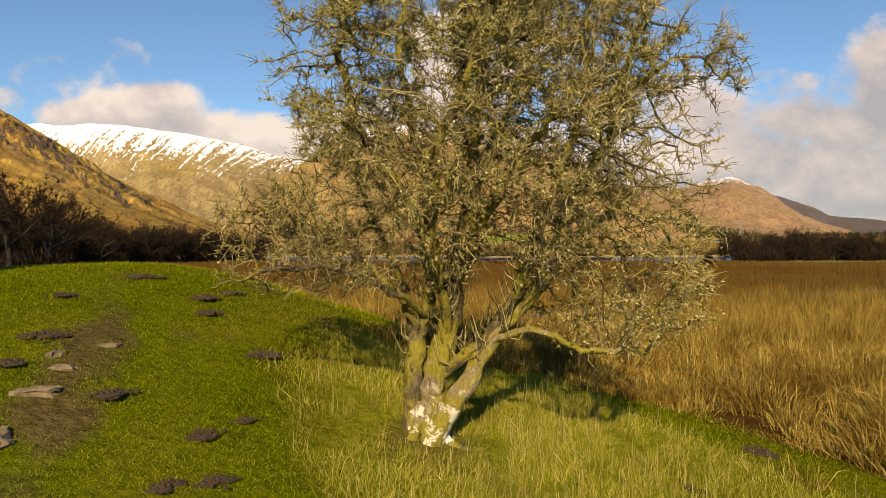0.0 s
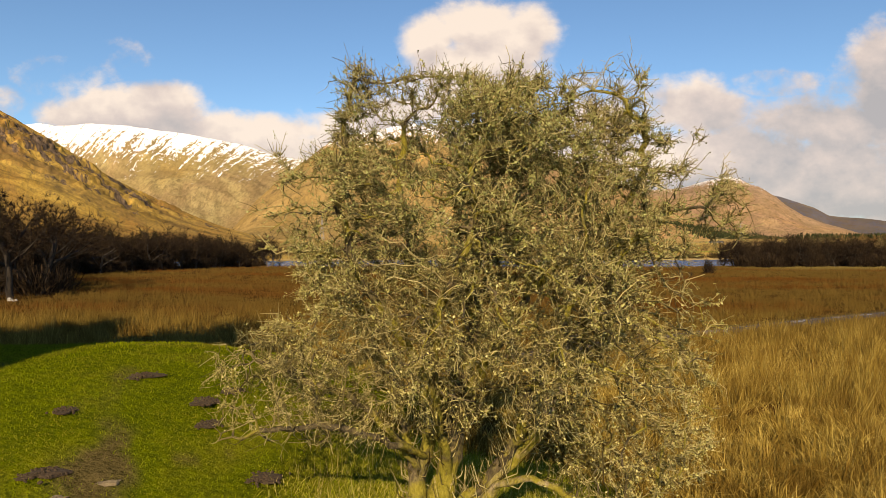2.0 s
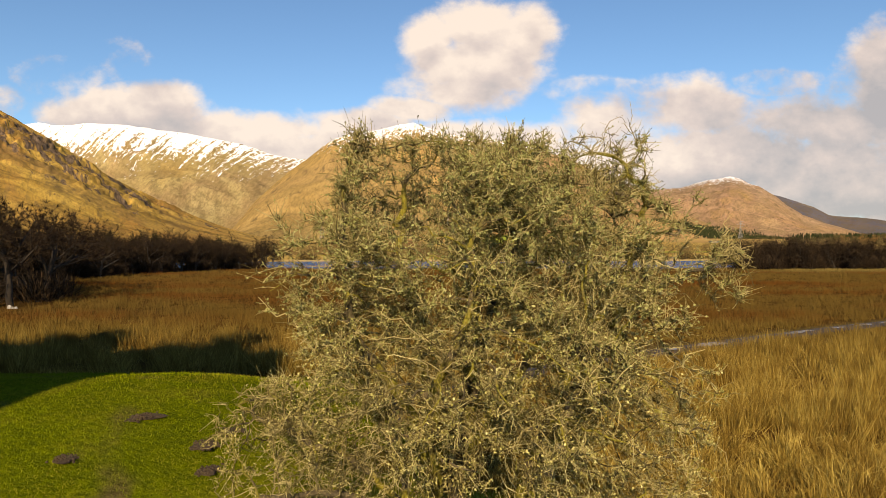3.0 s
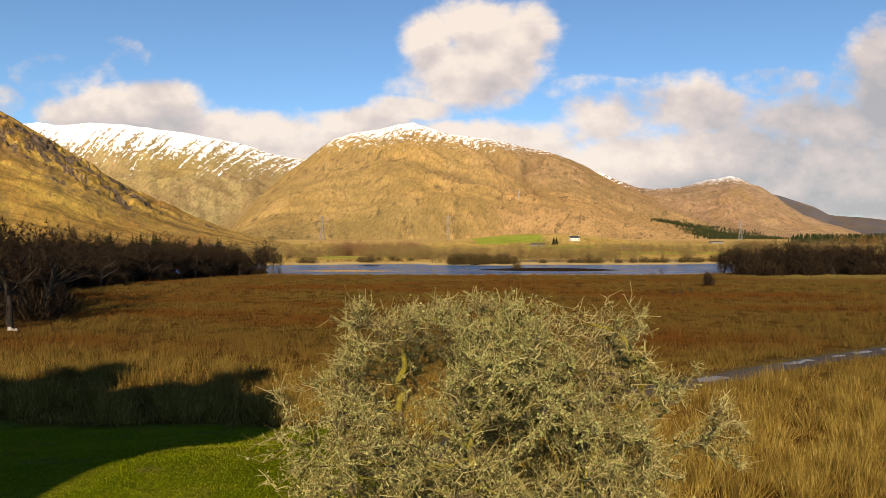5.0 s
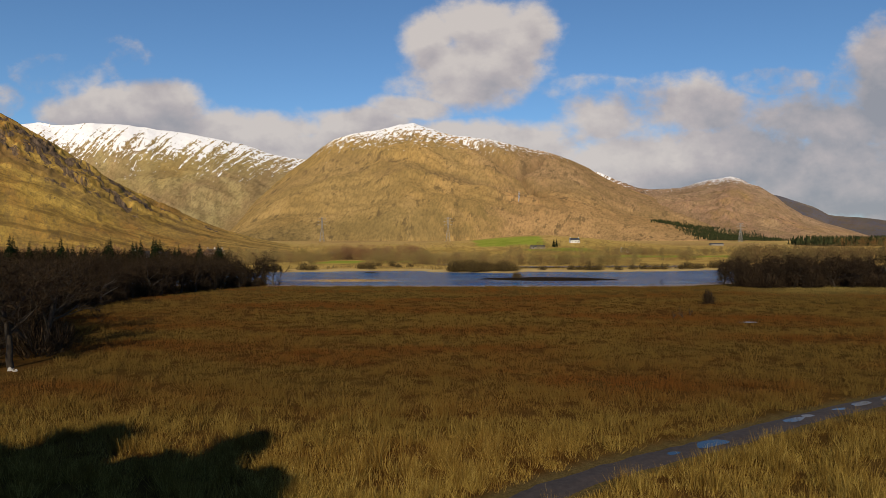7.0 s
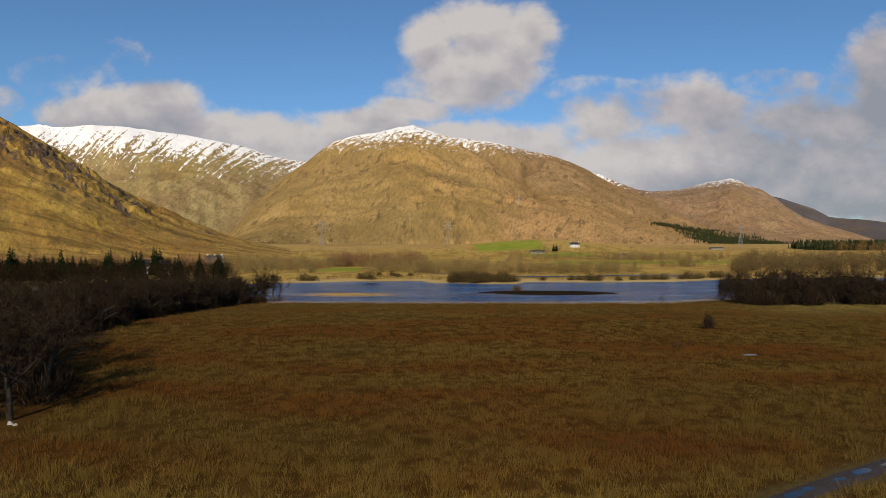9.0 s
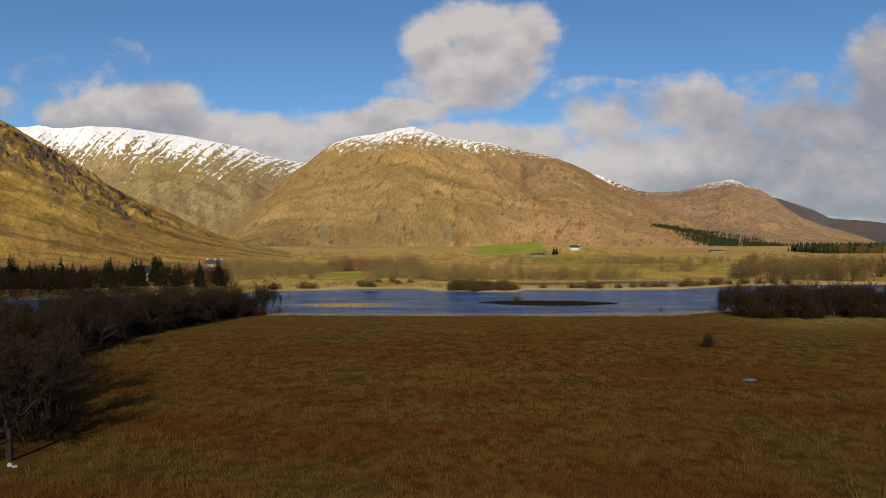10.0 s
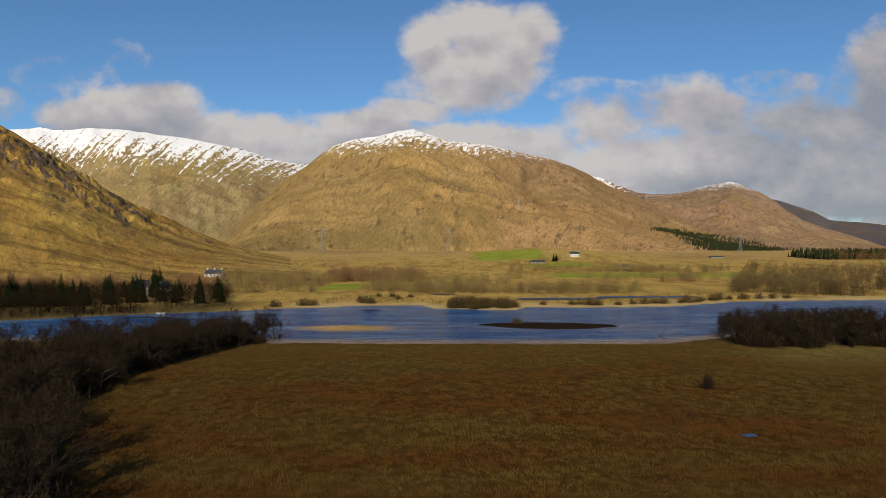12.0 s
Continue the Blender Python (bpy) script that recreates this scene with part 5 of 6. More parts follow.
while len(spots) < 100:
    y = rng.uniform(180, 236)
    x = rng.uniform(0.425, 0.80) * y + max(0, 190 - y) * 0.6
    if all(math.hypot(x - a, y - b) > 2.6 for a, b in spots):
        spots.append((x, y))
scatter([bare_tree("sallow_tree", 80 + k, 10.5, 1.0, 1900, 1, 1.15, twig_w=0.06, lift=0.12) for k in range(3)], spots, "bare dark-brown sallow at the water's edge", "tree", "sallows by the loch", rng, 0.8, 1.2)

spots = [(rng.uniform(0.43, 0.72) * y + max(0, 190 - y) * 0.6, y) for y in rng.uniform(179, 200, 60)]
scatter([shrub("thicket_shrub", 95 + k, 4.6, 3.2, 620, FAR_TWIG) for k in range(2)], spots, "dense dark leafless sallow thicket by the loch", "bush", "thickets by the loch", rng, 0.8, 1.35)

bushes = [shrub("shrub", 100 + k, 2.6, 2.2, 800, SHORE_BUSH) for k in range(3)]
spots = [(x, float(far_shore(np.array([x]))[0]) + rng.uniform(9, 14)) for x in (-78, -66, -62, -40, -36, 48, 62, 66, 84, 92, 98, 118, 122, 128, 133, 140, 146, 152, 160, 170, 178, 186, 70, 74, 104, 108)]
spots += [(x, float(far_shore(np.array([x]))[0]) + rng.uniform(25, 60)) for x in (-42, -36, -28, -24, -18)]
scatter(bushes, spots, "low rounded brown bush on the shore", "bush", "bushes along the shore", rng, 1.0, 1.9)
spots = [(rng.uniform(4, 33), 300 + rng.uniform(-2, 6)) for _ in range(26)]
scatter([shrub("shrub", 110 + k, 2.8, 2.0, 900, SHORE_BUSH) for k in range(2)], spots, "tall brown bush in the thicket on the spit", "bush", "bushes on the spit", rng, 1.3, 2.3)
islet = shrub("shrub", 116, 3.2, 2.4, 700, SHORE_BUSH)
islet.matrix_basis = Matrix.Translation((26.5, 236.0, WATER + 0.45))
tagged(islet, "small brown bush growing on the shingle bar", "bush")
lone = shrub("shrub", 140, 3.4, 1.1, 650, FAR_TWIG)
lone.matrix_basis = Matrix.Translation((50.3, 124.5, gz(50.3, 124.5) - 0.05))
tagged(lone, "lone dark upright shrub in the open marsh", "bush")
for k, (x, y, h) in enumerate([(36.6, 100, 1.8), (38.2, 101.5, 1.4), (34.8, 99, 1.2), (67, 200, 3.2), (64, 200.5, 1.8)]):
    d = bare_tree("sapling", 150 + k, h * 1.4, 0.6, 60, 1, 0.4)
    d.matrix_basis = Matrix.Translation((x, y, gz(x, y) - 0.05))
    tagged(d, "thin bare sapling standing in wet ground", "tree", "saplings in the marsh")

# spruces and bare trees round the far house
spruces = [conifer("spruce_tree", 170 + k, 16.5, 3.9) for k in range(3)]
spots = [(-206, 312), (-194, 308), (-175, 306), (-160, 316), (-119, 322), (-111, 328), (-214, 306), (-199, 304), (-168, 309), (-133, 326), (-176, 402), (-172, 399), (-184, 303), (-178, 306), (-192, 310), (-198, 300), (-170, 312), (-206, 318), (-162, 318), (-156, 330), (-150, 326), (-143, 335), (-136, 338), (-186, 330),
         (-212, 325), (-220, 320), (-172, 335), (-228, 335), (-128, 345), (-120, 350), (-202, 340), (-194, 352), (-166, 352), (143, 848), (147, 851), (-171, 366), (-163, 370), (-180, 371), (-158, 362)]
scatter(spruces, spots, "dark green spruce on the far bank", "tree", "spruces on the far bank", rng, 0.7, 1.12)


# ---------------------------------------------------------------- scrub of the valley floor, far woods
def far_scrub(name, spots, heights, per, material, label, seed):
    """Leafless trees and bushes too far to part: each a stem and an uneven crown of twigs, with a tone of its own."""
    rng_ = np.random.default_rng(seed)
    n = len(spots)
    xy, hh = np.asarray(spots), np.asarray(heights)
    z = ground_z(xy[:, 0], xy[:, 1])
    owner = np.repeat(np.arange(n), per)
    d = unit(rng_.normal(size=(len(owner), 3)))
    h = hh[owner]
    slim = rng_.uniform(0.22, 0.48, n)[owner]
    low = rng_.uniform(0.38, 0.55, n)[owner]
    lump = 0.65 + 0.7 * fbm(d[:, 0] * 1.6 + owner * 3.7, d[:, 2] * 1.6 + d[:, 1], seed, 2)
    b = np.stack([xy[owner, 0], xy[owner, 1], z[owner] + h * low], -1) + d * (rng_.uniform(0.15, 1.0, (len(owner), 1)) ** 0.5) * lump[:, None] * np.stack([h * slim, h * slim, h * (1 - low) * 0.9], -1)
    v, f = slivers(b, unit(d * 0.8 + np.array([0, 0, 0.45]) + rng_.normal(0, 0.5, d.shape)), h * rng_.uniform(0.05, 0.14, len(h)), h * 0.014 + 0.06, rng_, 0.1, False)
    stem = np.stack([xy[:, 0], xy[:, 1], z - 0.3], -1)
    v2, f2 = slivers(stem, unit(np.array([0, 0, 1.0]) + rng_.normal(0, 0.08, (n, 3))), hh * 0.8, hh * 0.020 + 0.16, rng_, 0.1, False)
    tone = rng_.uniform(0, 1, n)
    ob = link_mesh(name, np.concatenate([v, v2]), np.concatenate([f, f2 + len(v)]), material, attrs={"tone": np.concatenate([np.repeat(tone[owner], 3), np.repeat(tone, 3)])})
    return tagged(ob, label, "woodland", kind="stuff")


def belt(n, u0, u1, d0, d1, gaps=0.45, seed=131):
    """Spots in a belt of the valley floor between two side slopes and two distances, in clumps."""
    out = []
    for _ in range(n * 12):
        if len(out) == n:
            break
        y = rng.uniform(d0, d1)
        x = rng.uniform(u0, u1) * y
        infield = any(abs(x - a) < hx * 1.05 and abs(y - b) < hy * 1.05 for a, b, hx, hy in _fields)
        if fbm(np.array([x * 0.03]), np.array([y * 0.03]), seed, 3)[0] > gaps and not infield and y > float(far_shore(np.array([x]))[0]) + 20:
            out.append((x, y))
    return out


spots = belt(420, -0.06, 0.30, 388, 432, 0.40) + belt(150, -0.36, -0.06, 392, 440, 0.46) + belt(240, -0.34, -0.03, 520, 570, 0.40) + belt(260, -0.35, 0.10, 440, 520, 0.52)
spots += belt(60, 0.13, 0.50, 520, 590, 0.56) + belt(260, 0.13, 0.52, 668, 720, 0.42) + belt(130, 0.10, 0.40, 560, 880, 0.55) + belt(90, -0.45, 0.05, 600, 900, 0.56)
tall_at = np.interp([y for _, y in spots], [380, 430, 520, 700, 900], [6.5, 6.0, 8.5, 7.5, 7.0])
far_scrub("valley_woodland", spots, tall_at * rng.uniform(0.5, 1.4, len(spots)), 190, SHRUB, "russet and straw-coloured leafless scrub over the valley floor", 7)
spots = [(x, float(far_shore(np.array([x]))[0]) + rng.uniform(14, 60)) for x in rng.uniform(-75, 235, 900)]
far_scrub("rush_bed", spots, rng.uniform(0.7, 1.9, len(spots)), 60, BROWN_WOOD, "brown rushes and low bushes behind the shore", 21)
far_scrub("birch_stand", belt(120, -0.17, -0.03, 525, 560, 0.30), rng.uniform(10, 14, 120), 150, ROSY, "pinkish-brown stand of bare birches with pale stems", 17)
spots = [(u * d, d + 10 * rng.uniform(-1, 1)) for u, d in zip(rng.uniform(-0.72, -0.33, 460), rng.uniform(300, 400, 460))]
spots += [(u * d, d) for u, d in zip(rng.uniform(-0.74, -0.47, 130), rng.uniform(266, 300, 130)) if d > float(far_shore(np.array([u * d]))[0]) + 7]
far_scrub("far_bank_woodland", spots, rng.uniform(5, 11, len(spots)), 170, SHADED_SCRUB, "bare brown wood between the spruces", 8)
# scrub added to darken the bank where cloud shade lies
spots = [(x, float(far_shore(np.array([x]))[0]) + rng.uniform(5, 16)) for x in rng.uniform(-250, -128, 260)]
far_scrub("bank_scrub", spots, rng.uniform(1.6, 4.0, len(spots)), 110, SHADED_SCRUB, "low scrub added along the far bank, dark for cloud shade", 19)
far_scrub("rusty_birch_wood", [(u * d, d) for u, d in zip(rng.uniform(-0.70, -0.34, 170), rng.uniform(395, 450, 170))], rng.uniform(9, 14, 170), 130, ROSY, "rust-brown birches standing behind the dark wood", 18)
spots = belt(240, 0.44, 0.80, 372, 470, 0.52, 137) + belt(330, 0.46, 0.80, 470, 760, 0.42, 137)
far_scrub("right_woodland", spots, rng.uniform(5, 14, len(spots)), 230, BROWN_WOOD, "mixed bare woodland beyond the loch", 9)
far_scrub("larch_plantation", [(rng.uniform(560, 800), rng.uniform(860, 990)) for _ in range(300)], rng.uniform(11, 17, 300), 60, LARCH, "rust-coloured larch plantation", 10)


def spires(name, pts, heights, label, material):
    """Many far spruces as jagged cones, in one mesh."""
    rng_ = np.random.default_rng(3)
    vs, fs, off = [], [], 0
    for (x, y, z), h in zip(pts, heights):
        for lo, hi, w in ((0.05, 0.55, 0.20), (0.35, 0.8, 0.15), (0.6, 1.0, 0.09)):
            a = rng_.uniform(0, 6.28) + np.arange(6) * math.pi / 3
            r = h * w * rng_.uniform(0.7, 1.2, 6)
            vs += [(x + r[i] * math.cos(a[i]), y + r[i] * math.sin(a[i]), z + h * lo + rng_.uniform(-0.05, 0.05) * h) for i in range(6)] + [(x, y, z + h * hi)]
            fs += [(off + i, off + (i + 1) % 6, off + 6) for i in range(6)]
            off += 7
    ob = link_mesh(name, np.array(vs), np.array(fs), material)
    return tagged(ob, label, "woodland", kind="stuff")


pts = [(rng.uniform(545, 760), rng.uniform(940, 1040)) for _ in range(900)]
spires("pine_plantation", [(x, y, gz(x, y)) for x, y in pts], rng.uniform(8, 17, 900), "dark green block of planted pines", PLANTED)


def on_hill(ob, u0, u1, s0, s1):
    """Vertices of a hill within a range of side slope and of height over distance."""
    co = np.empty(len(ob.data.vertices) * 3)
    ob.data.vertices.foreach_get("co", co)
    co = co.reshape(-1, 3)
    u, s = co[:, 0] / co[:, 1], (co[:, 2] - 7) / co[:, 1]
    return co[(u > u0) & (u < u1) & (s > s0) & (s < s1)]


forest = np.concatenate([on_hill(hill_right, 0.32, 0.54, 0.0, 0.05), on_hill(hill_main, 0.32, 0.54, 0.0, 0.05)])
fu, fs_ = forest[:, 0] / forest[:, 1], (forest[:, 2] - 7) / forest[:, 1]
mid_s = np.interp(fu, [0.32, 0.36, 0.40, 0.46, 0.52], [0.040, 0.033, 0.022, 0.014, 0.004])
wid = np.interp(fu, [0.32, 0.36, 0.40, 0.46, 0.53], [0.002, 0.005, 0.009, 0.010, 0.004])
forest = forest[np.abs(fs_ - mid_s) < wid]
if len(forest):
    pick = forest[rng.integers(0, len(forest), 9000)] + rng.normal(0, 1, (9000, 3)) * np.array([11, 16, 0])
    spires("hillside_plantation", pick, rng.uniform(5, 9, 9000), "dark conifer plantation on the far hillside", PLANTED)

fall = on_hill(hill_main, 0.1125, 0.1175, 0.070, 0.090)
if len(fall) > 4:
    fall = fall[np.argsort(fall[:, 1])]
    line = np.array([fall[i] for i in np.linspace(0, len(fall) - 1, 9).astype(int)])
    line[:, 0] = 0.1148 * line[:, 1] + np.array([0, 2, -1, 1, 3, 0, 2, -2, 0])
    t_ = Tubes()
    t_.add(line + np.array([0, -2.0, 1.0]), np.array([0.8, 1.5, 1.2, 0.9, 1.6, 1.2, 0.8, 0.8, 0.5]), 6)
    tagged(t_.mesh("waterfall", FALL), "thin white waterfall in a rocky gully", "waterfall", kind="structure")


# ---------------------------------------------------------------- buildings and pylons
def house(x, y, turn, wide, deep, eaves, ridge, windows, label, chimneys=2, wall=None):
    wall = wall or WHITE
    root = empty("house", Matrix.Translation((x, y, gz(x, y) - 0.2)) @ Matrix.Rotation(radians(turn), 4, "Z"))
    bm = bmesh.new()
    w, d = wide / 2, deep / 2
    v = [bm.verts.new(p) for p in ((-w, -d, 0), (w, -d, 0), (w, d, 0), (-w, d, 0), (-w, -d, eaves), (w, -d, eaves), (w, d, eaves), (-w, d, eaves), (-w, 0, ridge - 0.1), (w, 0, ridge - 0.1))]
    for f in ((0, 1, 5, 4), (2, 3, 7, 6), (1, 2, 6, 9, 5), (3, 0, 4, 8, 7), (4, 5, 9, 8), (6, 7, 8, 9)):
        bm.faces.new([v[i] for i in f])
    part("wall", bm, wall, root)
    bm = bmesh.new()
    for sgn in (-1, 1):
        a = [bm.verts.new(p) for p in ((-w - 0.3, sgn * (d + 0.35), eaves - 0.15), (w + 0.3, sgn * (d + 0.35), eaves - 0.15), (w + 0.3, 0, ridge), (-w - 0.3, 0, ridge))]
        b = [bm.verts.new((p.co.x, p.co.y, p.co.z + 0.22)) for p in a]
        for q in ((0, 1, 2, 3), (7, 6, 5, 4), (0, 4, 5, 1), (1, 5, 6, 2), (2, 6, 7, 3), (3, 7, 4, 0)):
            bm.faces.new([(a + b)[i] for i in q])
    roof = part("roof", bm, SLATE, root, "dark slate roof")
    for k in range(chimneys):
        bm = bmesh.new()
        cx = -w + 0.7 + k * (wide - 1.4) / max(1, chimneys - 1)
        box(bm, cx - 0.5, -0.4, ridge - 0.6, cx + 0.5, 0.4, ridge + 1.3)
        part("chimney", bm, wall, roof)
    for k in range(windows):
        for floor_z in ((1.0, 3.6) if eaves > 4.5 else (1.0,)):
            bm = bmesh.new()
            cx = -w + wide * (k + 0.5) / windows
            box(bm, cx - 0.5, -d - 0.06, floor_z, cx + 0.5, -d + 0.05, floor_z + 1.4)
            part("window", bm, GLASS_DARK, root)
    tagged(root, label, "house")


house(-195, 561, -12, 15, 7.5, 5.4, 9.0, 4, "white two-storey house with dark slate roof and chimneys", 3)
house(-176, 384, 20, 8, 7, 5.0, 8.6, 2, "white gabled house half hidden among spruces", 1)
house(-164, 383, 70, 9, 6.5, 4.6, 8.0, 2, "white gabled house half hidden among spruces", 1)
house(181, 905, 8, 13, 7, 4.0, 7.0, 3, "small white farmhouse on the green slope", 2)
house(205, 742, 0, 8, 5, 2.8, 4.8, 2, "low white cottage by the field edge", 1)
house(-103, 640, 0, 17, 6, 2.6, 4.0, 0, "long low dark barn on the valley floor", 0, SLATE)
house(118, 820, 4, 18, 8, 2.6, 4.4, 3, "low grey farm shed with weathered walls", 0, RUIN)


house(412, 990, 6, 20, 8, 2.2, 3.4, 0, "low grey farm shed far down the valley", 0, RUIN)


def boat(x, y, turn):
    """A small open rowing boat drawn up on the far shore."""
    bm = bmesh.new()
    st = np.linspace(0, 1, 9)
    rows_ = []
    for s_ in st:
        w, k = 0.85 * math.sin(math.pi * (0.12 + 0.80 * s_)) ** 0.7, 0.25 + 0.25 * (2 * s_ - 1) ** 2
        rows_.append([bm.verts.new((3.6 * (s_ - 0.5), w * 0.8 * a, z * 0.8)) for a, z in ((-1, k + 0.35), (-0.8, 0.1), (0, 0.0), (0.8, 0.1), (1, k + 0.35), (0.9, k + 0.33), (0, 0.12), (-0.9, k + 0.33))])
    for a_, b_ in zip(rows_, rows_[1:]):
        for k in range(8):
            bm.faces.new((a_[k], b_[k], b_[(k + 1) % 8], a_[(k + 1) % 8]))
    bm.faces.new(rows_[0]), bm.faces.new(rows_[-1][::-1])
    me = bpy.data.meshes.new("rowing_boat")
    bm.to_mesh(me)
    bm.free()
    me.materials.append(WHITE)
    ob = new("rowing_boat", me)
    ob.matrix_basis = Matrix.Translation((x, y, max(gz(x, y), WATER) - 0.02)) @ Matrix.Rotation(turn, 4, "Z")
    tagged(ob, "small white rowing boat at the far shore", "boat")


boat(-119, 277, 0.2)


def pylon(x, y, height):
    root = empty("pylon", Matrix.Translation((x, y, gz(x, y))))
    def member(t_, a, b, r):
        t_.add([a, b], [r, r], 4)
    legs = Tubes()
    foot, waist = height * 0.085, height * 0.022
    def corner(k, z):
        q = foot + (waist - foot) * min(1, z / (height * 0.62))
        return (q * (1, 1, -1, -1)[k], q * (1, -1, -1, 1)[k], z)
    for k in range(4):
        legs.add([corner(k, 0), corner(k, height * 0.62), corner(k, height * 0.96)], [0.22, 0.2, 0.16], 4)
    legs.mesh("leg", STEEL, root, smooth=False)
    brace = Tubes()
    zs = [height * q for q in (0, 0.16, 0.3, 0.42, 0.52, 0.62, 0.72, 0.82, 0.92)]
    for a, b in zip(zs, zs[1:]):
        for k in range(4):
            member(brace, corner(k, a), corner((k + 1) % 4, b), 0.11)
            member(brace, corner((k + 1) % 4, a), corner(k, b), 0.11)
    brace.mesh("brace", STEEL, root, smooth=False)
    for q, reach in ((0.66, 0.17), (0.78, 0.21), (0.90, 0.15)):
        arm = Tubes()
        for sgn in (-1, 1):
            tip = (sgn * height * reach, 0, height * q)
            for k in (0, 1) if sgn > 0 else (2, 3):
                member(arm, corner(k, height * q), tip, 0.13)
                member(arm, corner(k, height * (q + 0.05)), tip, 0.11)
        arm.mesh("crossarm", STEEL, root, smooth=False)
    tagged(root, "grey lattice steel pylon on the valley floor", "pylon", "pylons")


for x, y, h in ((-472, 950, 42), (-221, 1200, 46), (9, 1180, 46), (530, 1170, 36)):
    pylon(x, y, h)

# roofless ruin behind the camera, whose shadow lies over the knoll
ruin = empty("ruined_building", Matrix.Translation((0, 0, 0)))
tagged(ruin, "roofless grey stone ruin standing behind the knoll", "building")
for x0, x1, y0, y1, top in ((-13.0, -9.4, -8.0, -3.0, 17.4), (-16.0, -13.0, -8.0, -3.0, 20.6), (-20.5, -16.0, -9.0, -3.0, 18.6), (-25.5, -20.5, -9.0, -3.0, 21.4), (-52.0, -25.5, -10.0, -4.0, 20.0)):
    # a thick wall with a broken, crumbling top
    bm = bmesh.new()
    n_ = max(4, int((x1 - x0) / 0.45))
    xs = np.linspace(x0, x1, n_ + 1)
    tops = top + 2.6 * (fbm(xs * 0.9, xs * 0, 171, 4) - 0.5)
    cols = [[bm.verts.new((x, y, z)) for y, z in ((y0, -1.4), (y1, -1.4), (y1, t), (y0, t - 0.3))] for x, t in zip(xs, tops)]
    for a_, b_ in zip(cols, cols[1:]):
        for k in range(4):
            bm.faces.new((a_[k], b_[k], b_[(k + 1) % 4], a_[(k + 1) % 4]))
    bm.faces.new(cols[0][::-1]), bm.faces.new(cols[-1])
    part("wall", bm, RUIN, ruin)


# ---------------------------------------------------------------- grass
def blades(name, xy, height, width, lean, material, label, seed, category="grass", fan=None, arch=9.5):
    """Loose grass blades standing on the ground, in one mesh."""
    rng_ = np.random.default_rng(seed)
    n = len(xy)
    z = ground_z(xy[:, 0], xy[:, 1])
    out = rng_.normal(0, 1, (n, 2)) * lean + (0 if fan is None else fan)
    d = unit(np.concatenate([out, np.ones((n, 1))], 1))
    near = np.hypot(xy[:, 0], xy[:, 1]) < arch
    base = np.concatenate([xy, (z - 0.02)[:, None]], 1)
    v, f = slivers(base[near], d[near], height[near], width[near], rng_, 0.12 if fan is None else 0.3)
    v2, f2 = slivers(base[~near], d[~near], height[~near], width[~near] * 1.2, rng_, 0.12, False)
    v, f = np.concatenate([v, v2]), np.concatenate([f, f2 + len(v)])
    ob = link_mesh(name, v, f, material)
    return tagged(ob, label, category, kind="stuff")


rng = np.random.default_rng(77)


def in_view(n, near, far, side=0.74):
    """Spots spread so that each distance is covered alike."""
    d = near * (far / near) ** rng.uniform(0, 1, n)
    return np.stack([rng.uniform(-side, side, n) * d, d], -1)


# short turf
p = in_view(180000, 4.6, 24)
g = green_mask(p[:, 0], p[:, 1])
around = np.hypot((p[:, 0] - 0.8) / 4.2, (p[:, 1] - 8.0) / 4.6) < 1
worn = np.hypot((p[:, 0] + 3.95 + (p[:, 1] - 7) * 0.32) / 0.40, (p[:, 1] - 7.2) / 2.6) + (fbm(p[:, 0] * 1.5, p[:, 1] * 1.5, 41, 4) - 0.5) * 1.8
p = p[(worn > rng.uniform(0.3, 1.2, len(p))) & (g > rng.uniform(0.2, 0.8, len(p))) | (around & (rng.uniform(0, 1, len(p)) < 0.75))]
n = len(p)
blades("turf", p, rng.uniform(0.025, 0.07, n) * (1 + 0.03 * p[:, 1]), 0.0042 + 0.0007 * p[:, 1], 0.75, TURF, "short green grazed turf on the knoll", 1)
# dry grass round the foot of the tree
p = np.stack([rng.normal(0.8, 2.4, 95000), rng.normal(7.6, 2.4, 95000)], -1)
g = green_mask(p[:, 0], p[:, 1])
clump = fbm(p[:, 0] * 1.7, p[:, 1] * 1.7, 141, 4)
ok = (g < rng.uniform(0.2, 0.9, len(p))) & (clump > 0.33) & (p[:, 1] > 4.4) & (np.hypot(p[:, 0] + 0.1, p[:, 1] - 7.45) > 0.42) & (np.hypot((p[:, 0] - 0.8) / 3.9, (p[:, 1] - 8.0) / 4.4) < 1 + 0.3 * (clump - 0.5))
p = p[ok]
n = len(p)
blades("dry_grass", p, rng.gamma(4, 0.030, n).clip(0.04, 0.36), np.full(n, 0.0055), 0.6, STRAW, "yellow-green uncut grass round the hawthorn", 2)
# thin bleached stalks standing out of it
q = p[rng.random(len(p)) < 0.03]
blades("seed_stalks", q, rng.uniform(0.22, 0.55, len(q)), np.full(len(q), 0.0045), 0.14, STALK, "thin bleached stalks standing in the grass", 9)
# tussocks of the marsh
c = in_view(46000, 6.5, 188)
g = green_mask(c[:, 0], c[:, 1])
near_tree = np.hypot((c[:, 0] - 0.8) / 3.5, (c[:, 1] - 8.0) / 4.2)
wood = c[:, 0] < np.interp(c[:, 1], edge_y, edge_x) + 1.0
ok = (g < 0.25) & (near_tree > 0.95) & (np.hypot((c[:, 0] - 43.2) / 1.2, (c[:, 1] - 92.5) / 1.2) > 1) & (track_distance(c[:, 0], c[:, 1]) > 1.45) & ~(wood & (c[:, 1] > 50)) & (c[:, 1] < near_shore(c[:, 0]) - 3)
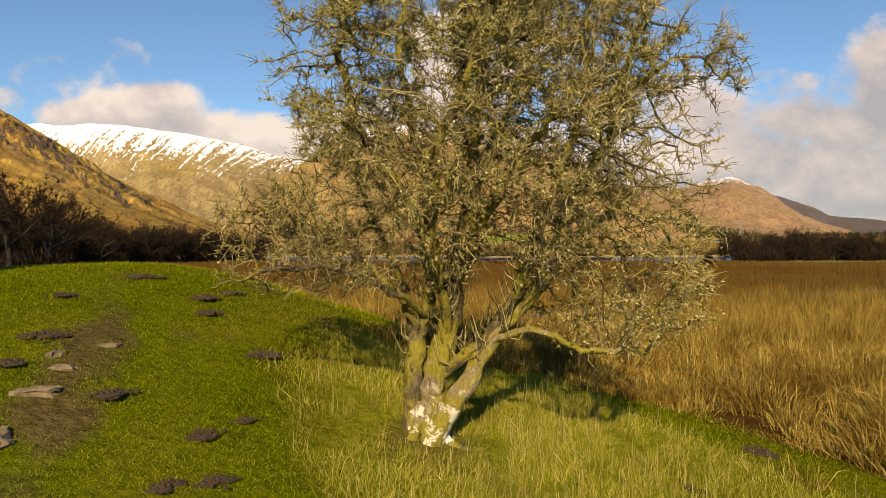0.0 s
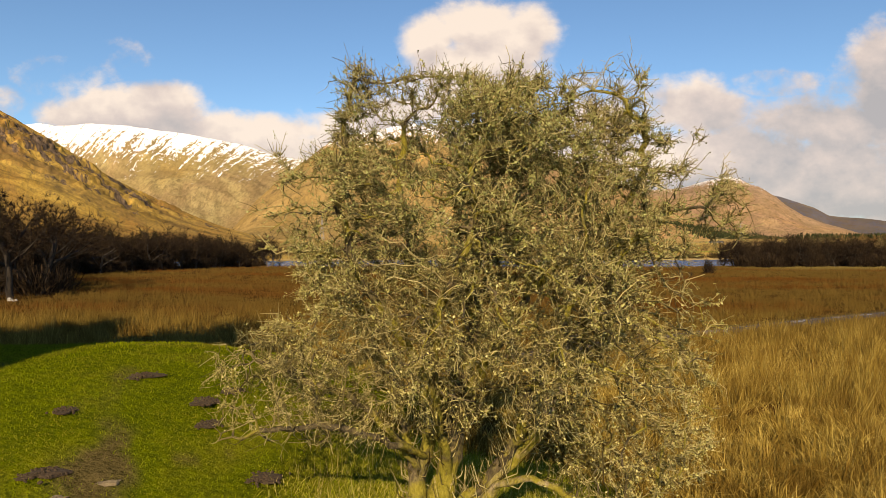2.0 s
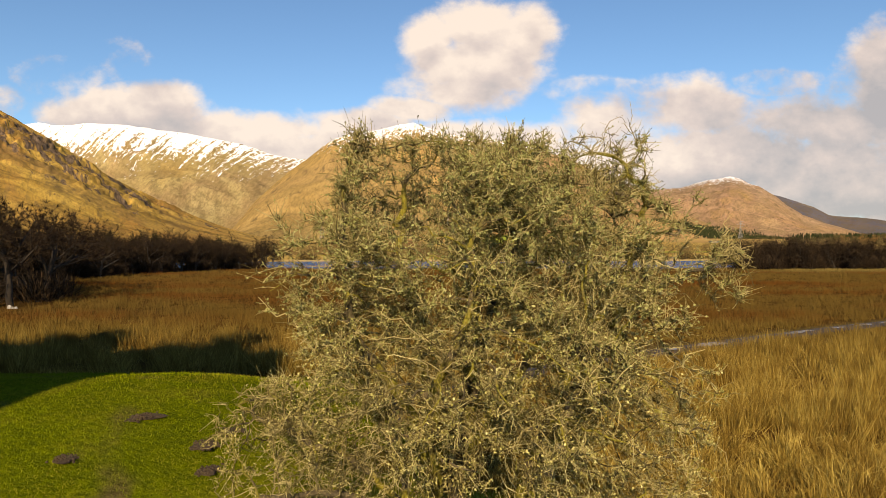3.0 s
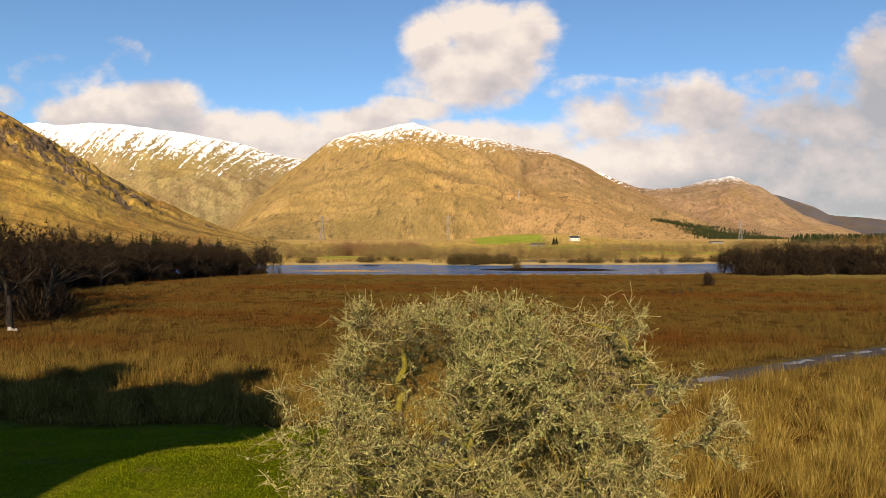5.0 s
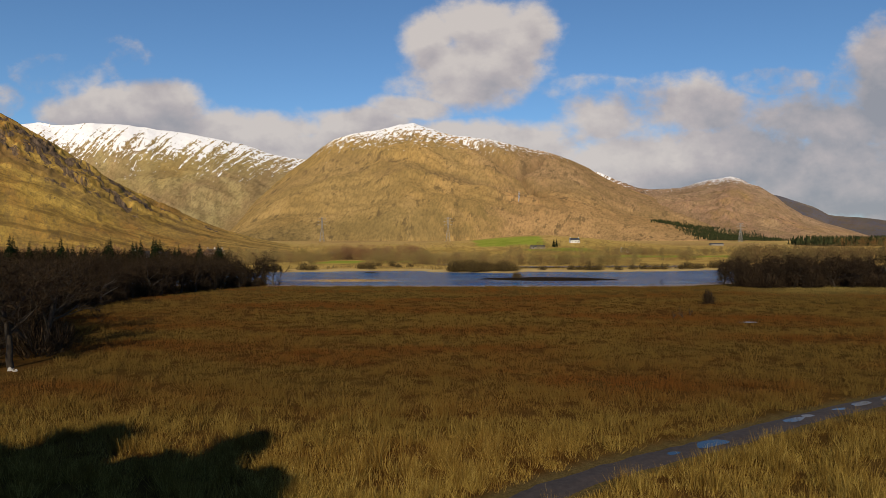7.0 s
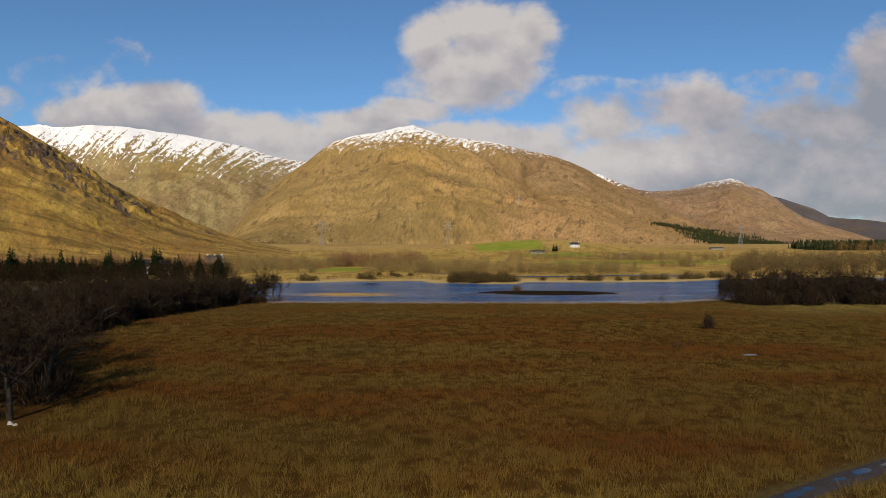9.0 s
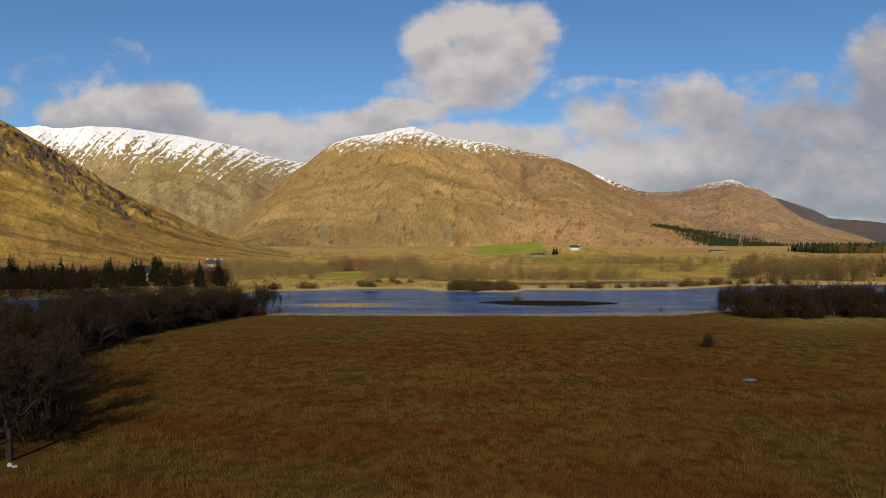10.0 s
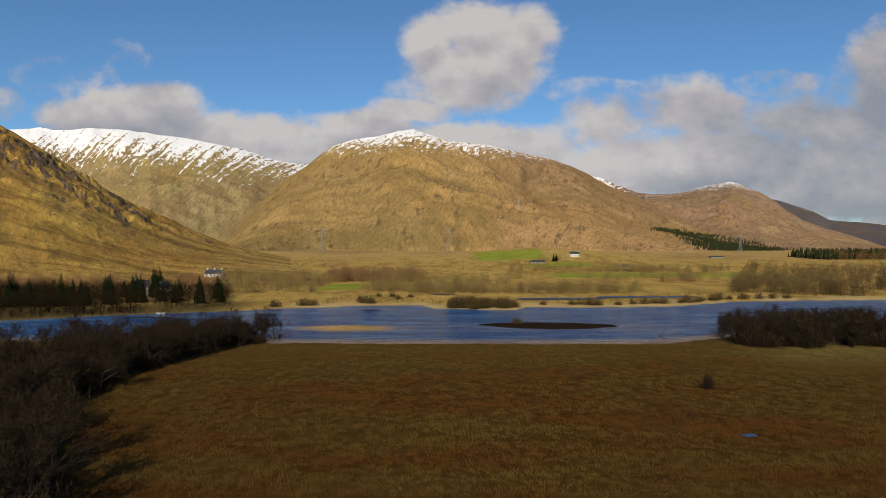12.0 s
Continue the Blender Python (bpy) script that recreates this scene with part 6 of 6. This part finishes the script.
ok &= fbm(c[:, 0] * 1.1, c[:, 1] * 1.1, 151, 4) > np.interp(c[:, 1], [10, 40, 90], [0.46, 0.40, 0.30])
c = c[ok]
per = 17
owner = np.repeat(np.arange(len(c)), per)
d = c[owner, 1]
spread = 0.105 + 0.0024 * d
off = rng.normal(0, 1, (len(owner), 2))
p = c[owner] + off * spread[:, None]
tall = 0.55 + 0.5 * fbm(c[:, 0] * 0.13, c[:, 1] * 0.13, 161, 3)
tall = tall * (0.4 + 0.6 * sstep(0.95, 1.9, near_tree[ok]))
tall = tall * rng.uniform(0.6, 1.25, len(c))
tall = tall * (0.42 + 1.15 * sstep(0.30, 0.68, fbm(c[:, 0] * 0.75, c[:, 1] * 0.75, 157, 3)))
h = tall[owner] * rng.uniform(0.55, 1.1, len(owner)) * np.interp(d, [6, 30, 60, 186], [1.0, 0.9, 0.62, 0.5])
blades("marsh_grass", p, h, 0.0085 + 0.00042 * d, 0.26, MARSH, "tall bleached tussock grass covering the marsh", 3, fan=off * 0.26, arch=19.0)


# ---------------------------------------------------------------- molehills and stones
def molehill(x, y, r, seed):
    """A low heap of crumbled soil: an uneven mound and loose clods."""
    rng_ = np.random.default_rng(seed + 900)
    bm = bmesh.new()
    bmesh.ops.create_icosphere(bm, subdivisions=4, radius=1.0)
    for v in bm.verts:
        a = math.atan2(v.co.y, v.co.x)
        rim = 1 + 0.22 * math.sin(2 * a + seed) + 0.14 * math.sin(3 * a + 2 * seed) + 0.1 * math.sin(5 * a)
        q = noise.fractal(v.co * 3.0 + Vector((seed * 3.1, 0, 0)), 0.4, 2.3, 5)
        v.co = Vector((v.co.x * r * rim, v.co.y * r * rim, max(v.co.z, -0.3) * r * 0.17)) * (1 + 0.16 * q)
    for _ in range(55):
        a, d, s_ = rng_.uniform(0, 6.28), abs(rng_.normal(0.75, 0.35)), rng_.uniform(0.05, 0.15)
        m = Matrix.Translation((math.cos(a) * d * r, math.sin(a) * d * r, r * 0.16 * max(0.0, 1 - d * d) + 0.008)) @ Matrix.Rotation(rng_.uniform(0, 6), 4, (0.3, 0.5, 0.8)) @ Matrix.Diagonal((s_ * r * rng_.uniform(0.7, 1.5), s_ * r, s_ * r * 0.8, 1))
        bmesh.ops.create_icosphere(bm, subdivisions=1, radius=1.0, matrix=m)
    me = bpy.data.meshes.new("molehill")
    bm.to_mesh(me)
    bm.free()
    me.materials.append(EARTH)
    ob = new("molehill", me)
    ob.location = (x, y, gz(x, y) - 0.012)
    tagged(ob, "dark crumbly molehill in the turf", "molehill", "molehills")


for k, (x, y, r) in enumerate([(-4.74, 7.78, 0.22), (-4.61, 6.94, 0.18), (-5.37, 9.28, 0.18), (-3.77, 10.36, 0.24), (-3.47, 9.66, 0.20), (-3.58, 11.0, 0.20), (-4.94, 10.88, 0.24), (-2.42, 8.7, 0.24), (-3.41, 6.68, 0.20),
                               (-2.08, 6.84, 0.13), (-2.33, 6.34, 0.17), (-2.3, 5.42, 0.15), (-1.98, 5.64, 0.15), (2.68, 7.1, 0.14), (4.11, 8.6, 0.22)]):
    molehill(x, y, r, k + 1)


def stone(x, y, sx, sy, sz, turn, seed):
    bm = bmesh.new()
    bmesh.ops.create_cube(bm, size=1.0)
    bmesh.ops.subdivide_edges(bm, edges=bm.edges[:], cuts=4, use_grid_fill=True)
    for v in bm.verts:
        v.co = v.co.lerp(v.co.normalized() * 0.6, 0.6)
        v.co += Vector(noise.noise_vector(v.co * 2.2 + Vector((seed, 0, 0)))) * 0.30 + Vector(noise.noise_vector(v.co * 6 + Vector((0, seed, 0)))) * 0.10
        v.co = Vector((v.co.x * sx, v.co.y * sy, v.co.z * sz))
    me = bpy.data.meshes.new("stone")
    bm.to_mesh(me)
    bm.free()
    me.materials.append(PALE_ROCK if y > 20 else ROCK)
    ob = new("stone", me)
    ob.matrix_basis = Matrix.Translation((x, y, gz(x, y) - sz * 0.12)) @ Matrix.Rotation(turn, 4, "Z")
    tagged(ob, "flat pale stone set in the worn bank", "stone", "stones in the bank")


for k, (x, y, sx, sy, sz, turn) in enumerate([(-3.99, 6.4, 0.34, 0.16, 0.12, 0.3), (-4.06, 7.0, 0.26, 0.12, 0.09, 0.1), (-3.85, 5.64, 0.22, 0.34, 0.14, 0.5), (-3.97, 7.76, 0.24, 0.10, 0.07, 0.2), (-4.3, 7.3, 0.18, 0.14, 0.09, 1.0),
                                              (0.24, 7.4, 0.09, 0.06, 0.06, 0.0), (-36.6, 55.5, 0.4, 0.35, 0.6, 0.3), (-36.0, 55.2, 0.3, 0.25, 0.35, 0.9)]):
    stone(x, y, sx, sy, sz, turn, k * 2.3)
